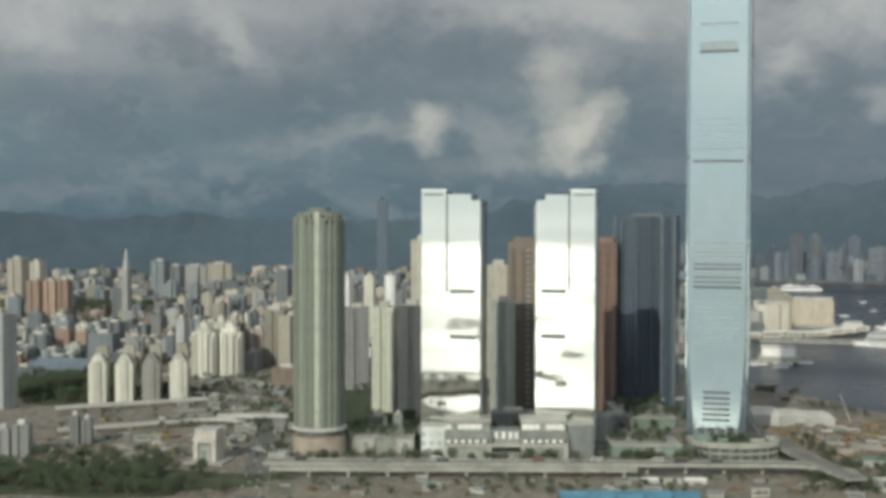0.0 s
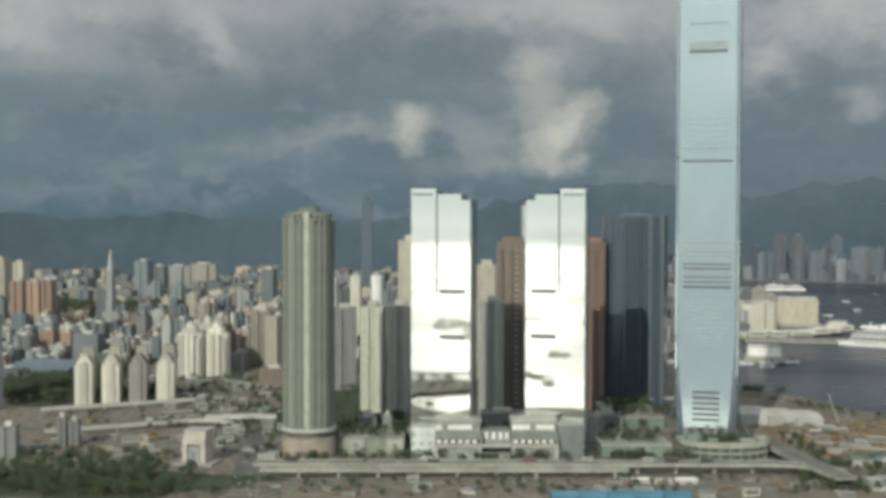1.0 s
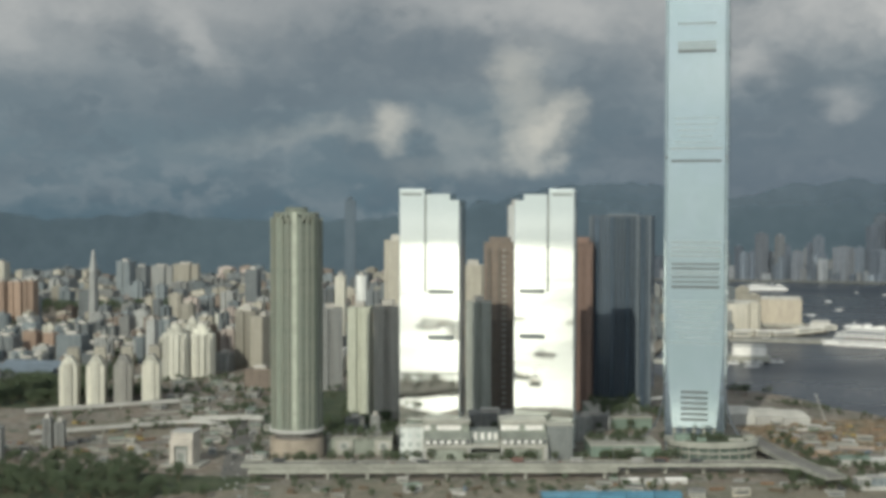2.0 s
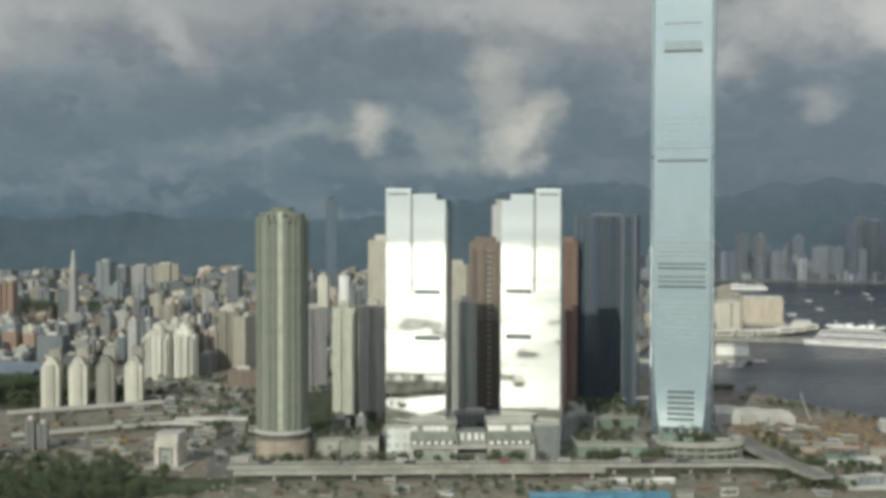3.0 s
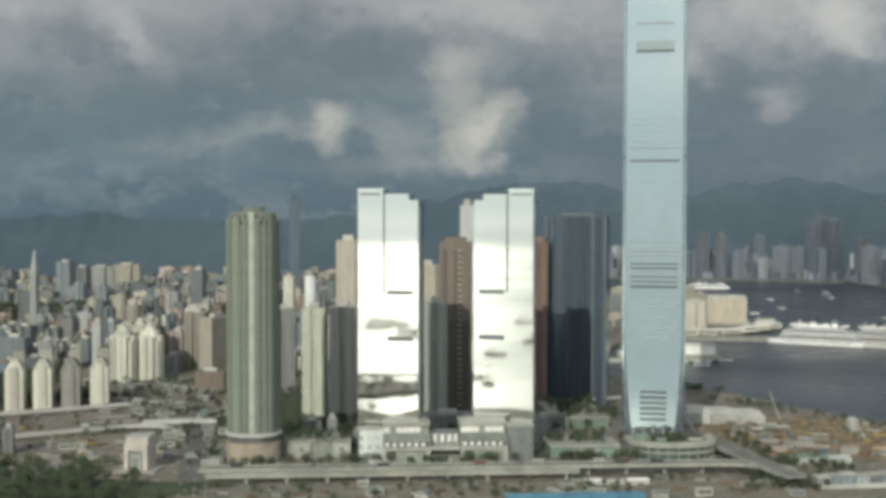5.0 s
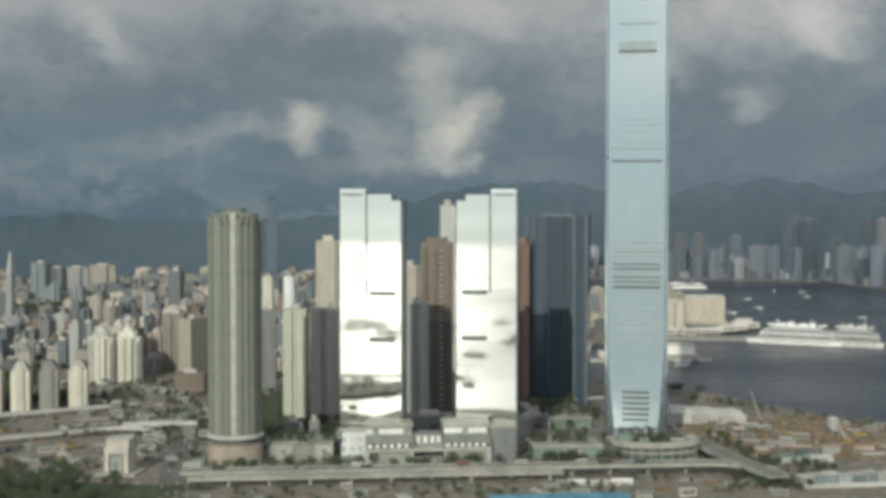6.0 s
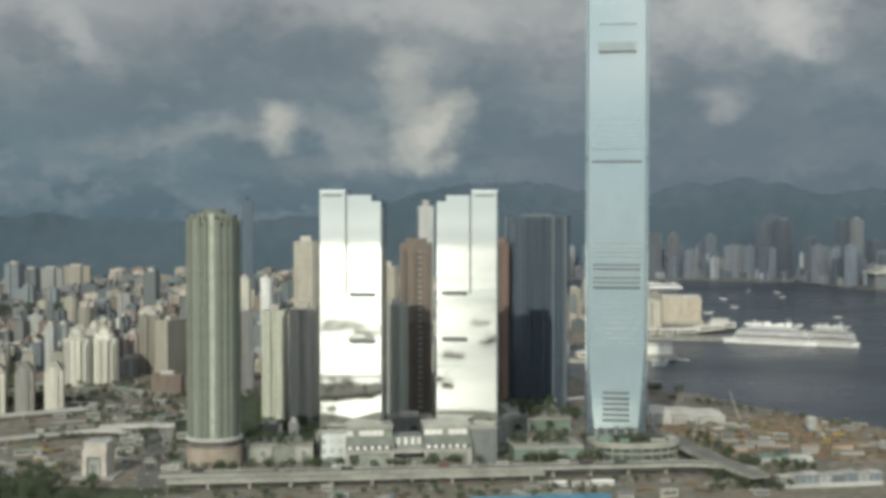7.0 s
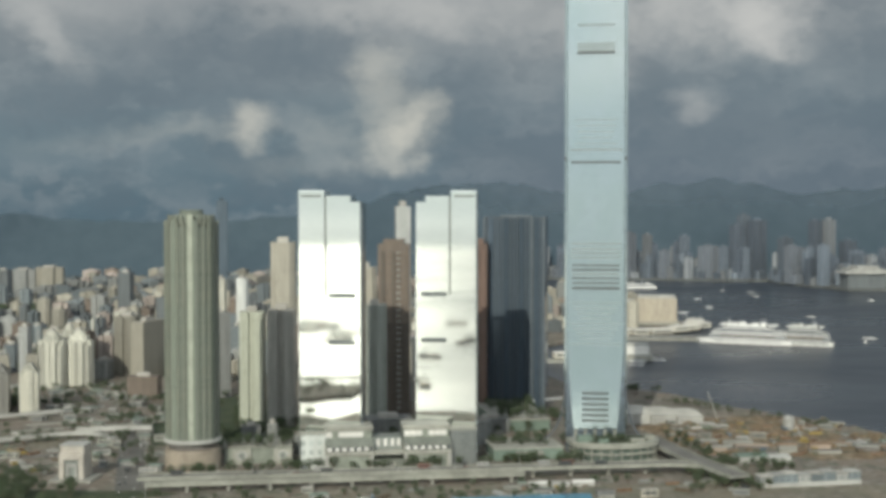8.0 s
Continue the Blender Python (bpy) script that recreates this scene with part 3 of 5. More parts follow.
def ribbed_slab(x, y, w, d, h, turn):
    t = thing("residential_slab", x, y, 6, turn, "wide dark blue glass residential slab with vertical ribs", "tower")
    part("body", Solid().box(-w / 2, w / 2, -d / 2, d / 2, 0, h), "navy_glass", t)
    rib = Solid().box(-0.8, 0.8, -0.9, 0.9, 0, h + 3).mesh("rib", M["rib_grey"])
    broad = Solid().box(-2.2, 2.2, -2.2, 2.2, 0, h + 1).mesh("bay", M["navy_glass"])
    count = 16
    for i in range(count + 1):
        px = -w / 2 + w * i / count
        part("rib", rib, None, t).matrix_basis = pose(px, -d / 2 - 0.6, 0)
        if i % 4 == 2:
            part("bay", broad, None, t).matrix_basis = pose(px, -d / 2 - 1.2, 0)
    part("parapet", Solid().box(-w / 2, w / 2, -d / 2, d / 2, h, h + 2.5), "rib_grey", t)
    part("roof_house", Solid().box(-w / 4, w / 4, -d / 4, d / 4, h + 2.5, h + 5), "rib_pale", t)
    for px in (-w / 2 + 1.2, w / 2 - 16, w / 2 - 1.2):
        part("edge_fin", Solid().box(px - 1.2, px + 1.2, -d / 2 - 2.4, -d / 2 + 2, 0, h + 3), "rib_pale", t, "paler grey edge fin")
    part("canopy", strip([(px, -d / 2 - 18 + 0.006 * (px + 30) ** 2) for px in range(-46, 60, 6)], 4, 12, 15), "steel", t, "curved grey canopy at the foot")
    return t


ribbed_slab(256.5, 1560.0, 76, 38, 238, -19)


def brown_tower(x, y, w, d, h, wall, label, balconies=True):
    t = thing("residential_tower", x, y, 6, -10, label, "tower")
    foot = 112 if balconies else 0
    part("body", Solid().box(-w / 2, w / 2, -d / 2, d / 2, foot, h), wall, t)
    if foot:
        part("lower_body", Solid().box(-w / 2, w / 2, -d / 2, d / 2, 0, foot), wall, t)
    bay = Solid().box(-2.2, 2.2, -1.4, 1.4, foot, h - 8).mesh("bay", M[wall])
    for i in range(3):
        part("bay", bay, None, t).matrix_basis = pose(-w / 2 + w * (i + 0.5) / 3, -d / 2 - 0.8, 0)
    slab = Solid().box(-2.6, 2.6, -1.0, 1.0, 0, 1.6).mesh("balcony", M["white_roof"])
    for z in range(8, int(h) - 10, 7) if balconies else ():
        part("balcony", slab, None, t).matrix_basis = pose(w / 6, -d / 2 - 2.4, z)
    part("roof_house", Solid().box(-w / 3, w / 3, -d / 3, d / 3, h, h + 6), wall, t)
    return t


brown_tower(101.5, 1545.0, 38, 26, 208, "arch_wall", "brown stone residential tower half in shadow")
brown_tower(202.0, 1545.0, 30, 26, 208, "red_wall", "red-brown residential tower beside the dark slab", False)


def plan_points(plan, w, d):
    a, b = w / 2, d / 2
    if plan == "cross":
        q = 0.42
        return [(-a * q, -b), (a * q, -b), (a * q, -b * q), (a, -b * q), (a, b * q), (a * q, b * q), (a * q, b), (-a * q, b), (-a * q, b * q), (-a, b * q), (-a, -b * q), (-a * q, -b * q)]
    if plan == "notch":
        q = min(0.16 * w, 3.5)
        return [(-a, -b), (-q, -b), (-q, -b + q), (q, -b + q), (q, -b), (a, -b), (a, b), (-a, b)]
    if plan == "cut":
        q = 0.24 * min(w, d)
        return [(-a + q, -b), (a - q, -b), (a, -b + q), (a, b - q), (a - q, b), (-a + q, b), (-a, b - q), (-a, -b + q)]
    return [(-a, -b), (a, -b), (a, b), (-a, b)]


def city_tower(x, y, w, d, h, wall, turn, label, plan="rect", name="apartment_tower", group="", base=0.0, roof=True):
    """A tower block: body in one of several plans, parapet, roof house."""
    t = thing(name, x, y, 6, turn, label, "building", group)
    a, b = w / 2, d / 2
    body = Solid()
    pts = plan_points(plan, w, d)
    body.prism(pts, base, h)
    part("body", body, wall, t)
    if roof:
        r = Solid().box(-a * 0.45, a * 0.4, -b * 0.4, b * 0.45, h, h + 3.5 + 0.02 * h)
        part("roof_house", r, wall if wall.startswith("far_") or wall == "lone_wall" else "roof_grey", t)
    if base:
        part("podium", Solid().box(-a * 1.5, a * 1.5, -b * 1.5, b * 1.5, 0, base), "concrete", t)
    return t


M["slab_wall"] = facade("slab_wall", (0.66, 0.675, 0.55), (0.54, 0.56, 0.46), 3.1, 3.0, 0.4)
# far-shore walls: distance haze is mixed into these bluish tints
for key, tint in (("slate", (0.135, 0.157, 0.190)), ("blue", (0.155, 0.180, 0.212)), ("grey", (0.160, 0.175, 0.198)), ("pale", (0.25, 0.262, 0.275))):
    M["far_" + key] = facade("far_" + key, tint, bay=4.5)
# the lone tower's wall colour holds painted haze as well
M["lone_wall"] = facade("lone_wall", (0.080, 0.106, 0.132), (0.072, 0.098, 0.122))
M["blue_roof"] = plain("blue_roof", (0.125, 0.155, 0.185), 0.6, scale=0.08, vary=0.3)
M["roof_grey"] = plain("roof_grey", (0.42, 0.40, 0.36), 0.85, scale=0.1, vary=0.35)
city_tower(-69.5, 1488, 27, 24, 132, "slab_wall", -8, "grey-green residential slab tower with fine windows", "notch")
city_tower(-119, 1715, 34, 26, 113, "wall_grey", 4, "plain grey residential tower among others", "notch")
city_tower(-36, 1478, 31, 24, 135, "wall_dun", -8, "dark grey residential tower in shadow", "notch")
city_tower(-29, 1850, 35, 30, 203, "wall_beige", -8, "slim tan residential tower with a rounded top", "cut")
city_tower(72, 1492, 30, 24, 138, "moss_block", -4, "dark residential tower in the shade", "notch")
city_tower(77, 1712, 34, 28, 172, "wall_beige", 0, "beige tower seen between the mirror towers", "cut")
city_tower(152.0, 1912, 22, 22, 255, "wall_white", 0, "slim cream high-rise behind the brown tower", "rect")
city_tower(205, 1700, 30, 26, 190, "wall_brown", 0, "dark brown tower behind the mirror tower", "notch")

# four pale curved-front blocks in a row
for px, py, wall in ((-441, 1590, "wall_cream"), (-409, 1598, "wall_cream"), (-376.5, 1606, "wall_dun"), (-343, 1614, "wall_cream")):
    t = city_tower(px, py, 22, 34, 50, wall, 6.5, "pale low tower with pointed top in a row of four", "notch", group="row of four towers", roof=False)
    part("centre_bay", Solid().box(-5, 5, -19.5, -14, 0, 54), wall, t)
    part("upper_block", Solid().prism([(-6, 6), (11, 6), (11, 22), (-6, 22)], 50, 71, [(-4, 7), (9, 7), (9, 21), (-4, 21)]), "wall_tan", t)
    part("gable", Solid().prism([(-10, -16), (10, -16), (10, 6), (-10, 6)], 50, 56, [(-7, -15), (7, -15), (7, 5), (-7, 5)]).prism([(-7, -15), (7, -15), (7, 5), (-7, 5)], 56, 62, [(-3.5, -14), (3.5, -14), (3.5, 4), (-3.5, 4)]), wall, t)

NAMED = [
    (-411, 1955, 14, 16, 76, "wall_white", "rect"), (-295, 1995, 23, 22, 57, "wall_pink", "notch"),
    (-262, 1962, 34, 26, 89, "wall_tan", "notch"), (-886, 2700, 30, 24, 93, "wall_brick", "notch"), (-853, 2706, 30, 24, 92, "wall_brick", "notch"), (-822, 2700, 24, 24, 95, "wall_brick", "notch"), (-655, 2150, 26, 20, 40, "wall_brick", "rect"), (-625, 2156, 20, 20, 36, "wall_brick", "rect"),
    (-780, 3926, 78, 40, 72, "wall_grey", "cross"), (-702, 3913, 83, 40, 79, "wall_beige", "cross"), (-347, 2715, 27, 26, 119, "wall_slate", "rect"),
    (-832, 3660, 44, 36, 98, "wall_blue", "notch"), (-790, 3679, 39, 34, 82, "wall_slate", "notch"), (-1030, 3010, 40, 30, 128, "wall_beige", "notch"), (-990, 3030, 30, 30, 120, "wall_cream", "notch"),
    (-554, 2030, 44, 30, 46, "wall_blue", "rect"), (-550, 1540, 30, 26, 118, "wall_grey", "notch"), (-178, 2310, 14, 16, 124, "wall_white", "rect"), (-136, 2310, 18, 18, 126, "wall_cream", "rect"), (-98, 2315, 20, 18, 126, "wall_white", "cut"),
    
]
for px, py, w, d, h, wall, plan in NAMED:
    city_tower(px, py, w, d, h, wall, random.uniform(-20, -10), wall[5:] + " tower block among older city buildings", plan)

city_tower(-227, 1903, 20, 62, 87, "wall_tan", -24, "tan tower block with its flank in deep shade", "rect")


def estate_tower(x, y, w, d, h, turn):
    """A pale estate tower: cross plan, projecting bays, roof stepped back in tiers with a water tank."""
    t = thing("estate_tower", x, y, 6, turn, "ivory estate tower with bays and a stepped roof", "building", "ivory estate towers")
    part("body", Solid().prism(plan_points("cross", w, d), 0, h).box(-w * 0.32, w * 0.32, -d * 0.36, d * 0.36, 0, h), "estate_wall", t)
    for px in (-0.40, -0.22, 0.0, 0.22, 0.40):
        tall = h * (0.90 if abs(px) > 0.3 else 0.97)
        part("bay", Solid().box(w * px - w * 0.06, w * px + w * 0.06, -d * (0.56 if abs(px) < 0.3 else 0.40), -d * 0.18, 0, tall), "estate_wall", t)
    part("roof_tier", Solid().prism(plan_points("cut", w * 0.66, d * 0.66), h, h + 7), "estate_wall", t)
    part("roof_tier", Solid().prism(plan_points("cut", w * 0.40, d * 0.40), h + 7, h + 13), "estate_wall", t)
    part("water_tank", Solid().box(-w * 0.12, w * 0.08, -d * 0.1, d * 0.1, h + 13, h + 17), "roof_grey", t)
    return t


M["estate_wall"] = facade("estate_wall", (0.55, 0.54, 0.465), (0.40, 0.39, 0.35), 3.1, 3.2, 0.4)
estate_tower(-353, 1840, 36, 30, 66, -12)
estate_tower(-318, 1858, 38, 30, 64, -14)
estate_tower(-336, 1885, 30, 28, 70, -10)


def spire_tower(x, y):
    """A slim tapering tower with a pointed top."""
    t = thing("spire_tower", x, y, 6, -20, "slim pale tapering tower with a pointed top", "tower")
    part("shaft", Solid().prism([(-8, -8), (8, -8), (8, 8), (-8, 8)], 0, 120, [(-6, -6), (6, -6), (6, 6), (-6, 6)]), "wall_grey", t)
    part("spire", Solid().prism([(-6, -6), (6, -6), (6, 6), (-6, 6)], 120, 164, [(-1.6, -1.6), (1.6, -1.6), (1.6, 1.6), (-1.6, 1.6)]), "wall_grey", t, "pale pointed spire")
    return t


spire_tower(-665, 2610)

# ---- the older city behind ----
KEEP = [(-353, 1840, 40), (-318, 1858, 42), (-336, 1885, 34), (-185, 3800, 50), (-665, 2610, 30), (-229, 1903, 60)] + [(px, py, max(w, d)) for px, py, w, d, h, wall, plan in NAMED] + [(-441, 1595, 40), (-409, 1600, 40), (-376, 1606, 40), (-343, 1614, 40), (-70, 1488, 40), (-35, 1850, 45), (-119, 1715, 40), (-36, 1478, 40), (77, 1712, 40), (143, 1912, 30), (205, 1700, 40), (268, 1612, 95), (102, 1545, 50), (202, 1545, 40)]
TONES = ["beige", "beige", "cream", "cream", "white", "grey", "grey", "pink", "brown", "blue", "slate", "tan", "tan"]
DULL = ["grey", "slate", "blue", "tan", "brown", "pink", "slate", "grey", "beige", "beige", "slate", "blue"]
COOL = ["slate", "blue", "blue", "grey", "slate", "tan", "cream", "grey", "brown"]
city = random.Random(7)
FAR = {}


def far_block(x, y, w, d, h, tone, turn, plan):
    """One block of the far city, gathered by colour into one mesh."""
    c, s = math.cos(radians(turn)), math.sin(radians(turn))
    k = FAR.setdefault(tone, Solid())
    k.prism([(x + c * px - s * py, y + s * px + c * py) for px, py in plan_points(plan, w, d)], 5, h + 6)
    k.prism([(x + c * px - s * py, y + s * px + c * py) for px, py in plan_points("rect", w * 0.4, d * 0.4)], h + 6, h + 10)


count = 0
for y0, y1, step, low, high, wide, reach in ((1660, 2500, 46, 26, 84, 29, 0.20), (2500, 3300, 50, 18, 72, 31, 0.28), (3300, 4650, 72, 12, 46, 46, 0.30)):
    y = y0
    while y < y1:
        x = -0.385 * y
        while x < reach * y:
            px, py = x + city.uniform(-0.34, 0.34) * step, y + city.uniform(-0.34, 0.34) * step
            w, d = city.uniform(0.55, 1.15) * wide, city.uniform(0.6, 1.0) * wide
            h = low + (high - low) * city.random() ** 2.3
            if px < -0.19 * py and py < 2700:
                h *= 0.62
            tone, plan = city.choice(COOL if px < -0.19 * py and py < 2700 else TONES if py < 2300 else DULL), city.choice(["rect", "notch", "cross", "cut", "notch"])
            turn = city.uniform(-24, -8)
            free = all(math.hypot(px - kx, py - ky) > 0.5 * kr + 0.55 * wide for kx, ky, kr in KEEP)
            open_land = (py < 1960 and px < -430) or (py < 1880 and px < -140) or (py < 1800 and -140 <= px < 60) or (py < 1760 and px > 300) or (px < -0.17 * py and 2880 < py < 3180)
            if inside(px, py, LAND) and inside(px + 40, py - 20, LAND) and city.random() > 0.10 and free and not open_land:
                wall = ("wide_" if city.random() < 0.25 else "wall_") + tone
                if count < 235:
                    count += 1
                    t = city_tower(px, py, w, d, h, wall, turn, tone + " concrete block in a dense older city", plan, group="older city blocks", name="city_block")
                    for side in (-0.3, 0.3):
                        part("bay", Solid().box(w * side - 2.0, w * side + 2.0, -d / 2 - 1.3, -d / 2 + 2.0, 0, h * city.uniform(0.85, 1.0)), city.choice([wall, "wall_cream", "wall_grey", wall]), t)
                    part("water_tank", Solid().box(w * 0.15, w * 0.15 + 4, -d * 0.35, -d * 0.35 + 4, h, h + city.uniform(2, 6)), "concrete", t)
                else:
                    far_block(px, py, w, d, h, wall, turn, plan)
            x += step
        y += step
far_city = new("far_city", None)
tagged(far_city, "dense blocks of the far city in muted colours", "distant city", kind="stuff")
for wall, solid in FAR.items():
    part("blocks", solid, wall, far_city)["kind"] = "stuff"

# ---- far shore towers ----
for i in range(400):
    az = city.uniform(8.5, 29)
    r = city.uniform(4610, 4770) if az < 21 else city.uniform(4300, 4760)
    px, py = r * math.sin(radians(az)), r * math.cos(radians(az))
    if inside(px, py, SHORE) and inside(px, py - 40, SHORE):
        w, h = city.uniform(18, 46), 22 + 112 * city.random() ** 2.2
        tone = city.choice(["slate", "blue", "grey", "blue", "slate", "slate", "pale"])
        city_tower(px, py, w, w * 0.7, h, "far_" + tone, city.uniform(20, 32), tone + " harbour-front tower, haze put into its colour", city.choice(["rect", "notch", "cut"]), group="far shore towers", name="harbour_tower")
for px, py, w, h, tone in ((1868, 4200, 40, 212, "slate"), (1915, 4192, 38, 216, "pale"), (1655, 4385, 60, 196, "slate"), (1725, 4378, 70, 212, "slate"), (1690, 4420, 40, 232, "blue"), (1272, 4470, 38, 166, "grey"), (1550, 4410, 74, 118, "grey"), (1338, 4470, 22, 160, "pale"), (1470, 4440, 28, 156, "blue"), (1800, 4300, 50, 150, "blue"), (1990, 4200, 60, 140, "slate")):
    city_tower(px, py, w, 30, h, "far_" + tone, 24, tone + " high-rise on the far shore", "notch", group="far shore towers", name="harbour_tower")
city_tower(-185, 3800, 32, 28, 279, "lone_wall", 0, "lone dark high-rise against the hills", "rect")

# ---- podium in front of the mirror towers ----


def podium_block(x, y, w, d, h, wall, label):
    t = thing("podium", x, y, 6, 0, label, "podium building")
    part("body", Solid().box(-w / 2, w / 2, 0, d, 0, h), wall, t)
    part("parapet", Solid().box(-w / 2 - 0.6, w / 2 + 0.6, -0.6, d, h, h + 1.4), "pale_concrete", t)
    return t


def podium(x, y, w, flip):
    """One of two pavilions below the mirror towers: roof slab, glazing with its reflection painted white, dark sloping
    roof, row of lights in white paint, stone wall.
    """
    t = thing("podium", x, y, 6, 0, "grey stone podium pavilion, reflection painted white on its glazing, below a mirror tower", "podium building", "podium pavilions")
    a = w / 2
    part("roof_slab", Solid().box(-a, a, -14, 16, 36, 40), "pale_concrete", t, "pale roof slab")
    part("upper_floor", Solid().box(-a + 1, a - 1, -12, 16, 28, 36), "pavilion_grey", t)
    # white paint on the panes stands in for their bright reflection
    pane = Solid().box(-2.85, 2.85, -12.3, -11.9, 29.6, 34.8).mesh("pane", M["white_paint"])
    for i in range(int(w / 6)):
        if (i * flip + 1) % 5 not in (2,):
            part("pane", pane, None, t).location = (-a + 4 + 6 * i, 0, 0)
    part("sloping_roof", Solid().prism([(-a, -24), (a, -24), (a, -10), (-a, -10)], 23, 28, [(-a, -14), (a, -14), (a, -10), (-a, -10)]), "roof_dark", t, "dark grey sloping roof")
    part("lower_floor", Solid().box(-a, a, -23.5, 10, 0, 23), "pale_concrete", t)
    part("light_band", Solid().box(-a + 1, a - 1, -23.7, -23.4, 17.8, 22.2), "dark_slot", t)
    lamp = Solid().box(-1.9, 1.9, -23.95, -23.6, 18.6, 21.4).mesh("window", M["white_paint"])
    for i in range(int(w / 7)):
        part("window", lamp, None, t).location = (-a + 4 + 7 * i, 0, 0)
    part("wall_panel", Solid().box(-a + 5, a - 5, -24.0, -23.6, 2, 12.5), "pavilion_grey", t)
    part("beam", Solid().box(-a, a, -25.8, -23.2, 14.2, 17.0), "pale_concrete", t)
    for px in (-a + 1.5, a - 1.5):
        part("pylon", Solid().box(px - 1.5, px + 1.5, -25.5, -22, 0, 14.2), "white_roof", t)
    return t


M["pavilion_grey"] = plain("pavilion_grey", (0.235, 0.255, 0.215), 0.7, scale=0.1, vary=0.4)
M["roof_dark"] = plain("roof_dark", (0.17, 0.182, 0.155), 0.7, scale=0.1, vary=0.3)
podium(25, 1240, 46, 1)
podium(100.5, 1240, 46, 2)
t = thing("podium_link", 62.5, 1240, 6, 0, "dark glazed link between the podium pavilions", "podium building")
part("hall", Solid().box(-14.5, 14.5, -10, 16, 0, 28), "grey_slot", t)
part("canopy", Solid().box(-14.5, 14.5, -25, -10, 14.4, 16.8), "pale_concrete", t)
part("base_wall", Solid().box(-14.5, 14.5, -22, -10, 0, 9), "roof_dark", t)
# lit windows, their brightness painted on in white
for px in (-9, -2, 5, 11):
    part("window", Solid().box(px - 1.6, px + 1.6, -10.3, -9.9, 20, 27), "white_paint", t)
for px in (-8, 4):
    part("doorway", Solid().box(px - 3, px + 3, -22.3, -21.9, 0.5, 6), "pale_concrete", t)
podium_block(-9, 1228, 24, 12, 33, "bright_wall", "bright glazed podium wing below the tower")
podium_block(137, 1226, 26, 20, 34, "shade_wall", "grey podium wing with deep windows")
podium_block(-62, 1262, 66, 40, 16, "pavilion_grey", "grey-green roof garden podium with pale walls")
podium_block(205, 1240, 70, 50, 11, "green_roof", "green terrace podium beside the office tower")
podium_block(205, 1231, 26, 8, 8, "white_roof", "white low podium wall beside trees")
podium_block(232, 1400, 62, 120, 12, "green_roof", "green terrace podium at the foot of the ribbed slab")


def drum(x, y):
    t = thing("entrance_podium", x, y, 6, 0, "curved grey podium with horizontal openings under the office tower", "podium building")
    ring = [(44 * math.cos(radians(a)), 26 * math.sin(radians(a))) for a in range(180, 361, 12)] + [(44, 20), (-44, 20)]
    for i, (z0, z1, grow) in enumerate(((0, 1.6, 1.0), (7.6, 9.4, 1.0), (14.0, 19, 1.03))):
        part("band", Solid().prism([(px * grow, py * grow) for px, py in ring], z0, z1), "barrier_grey", t)
    part("recess", Solid().prism([(px * 0.93, py * 0.93) for px, py in ring], 0, 17.5), "green_slot", t, "dark green glazing behind the bands")
    fin = Solid().box(-0.5, 0.5, -0.6, 0.6, 0, 17.6).mesh("column", M["barrier_grey"])
    for a in range(186, 356, 14):
        part("column", fin, None, t).matrix_basis = pose(42.6 * math.cos(radians(a)), 25.2 * math.sin(radians(a)), 0, 0, 0, a)
    for px, py, w, d, h in ((-40, -10, 16, 8, 6), (-20, -18, 9, 6, 4), (12, -17, 14, 6, 3), (30, -6, 9, 8, 4)):
        part("roof_pavilion", Solid().box(px, px + w, py, py + d, 19, 19 + h), "green_roof" if px < 0 else "barrier_grey", t)
    part("lawn", Solid().prism([(px * 0.8, py * 0.8) for px, py in ring], 19, 19.5), "grass", t, "roof garden lawn")
    return t


M["green_slot"] = plain("green_slot", (0.075, 0.10, 0.085), 0.4, scale=0.2, vary=0.5)
drum(292, 1236)

# ---- elevated roads ----


def viaduct(points, width, z, label, gap=34, deck="concrete", road="asphalt", edge="barrier_grey"):
    t = thing("viaduct", points[0][0], points[0][1], 6, 0, label, "elevated road")
    ox, oy = points[0]
    line = [(px - ox, py - oy) for px, py in points]
    part("deck", strip(line, width, z - 2.0, z), deck, t)
    part("roadway", strip(line, width - 1.6, z, z + 0.08), road, t)
    for side in (-1, 1):
        off = []
        for i, (px, py) in enumerate(line):
            ax, ay = line[max(i - 1, 0)]
            bx, by = line[min(i + 1, len(line) - 1)]
            d = math.hypot(bx - ax, by - ay)
            off.append((px - (by - ay) / d * side * (width / 2), py + (bx - ax) / d * side * (width / 2)))
        part("barrier", strip(off, 0.7, z - 2.2, z + 1.3), edge, t)
    pier = Solid().box(-1.4, 1.4, -1.8, 1.8, 0, z - 2).box(-1.6, 1.6, -width * 0.35, width * 0.35, z - 3.6, z - 2).mesh("pier", M["concrete"])
    run = 0.0
    for (ax, ay), (bx, by) in zip(line, line[1:]):
        run += math.hypot(bx - ax, by - ay)
        if run >= gap:
            run = 0.0
            part("pier", pier, None, t).matrix_basis = pose(bx, by, 0, 0, 0, math.degrees(math.atan2(by - ay, bx - ax)))
    return t


def dots(a, b, step=12):
    k = max(1, int(math.hypot(b[0] - a[0], b[1] - a[1]) / step))
    return [(a[0] + (b[0] - a[0]) * i / k, a[1] + (b[1] - a[1]) * i / k) for i in range(k + 1)]


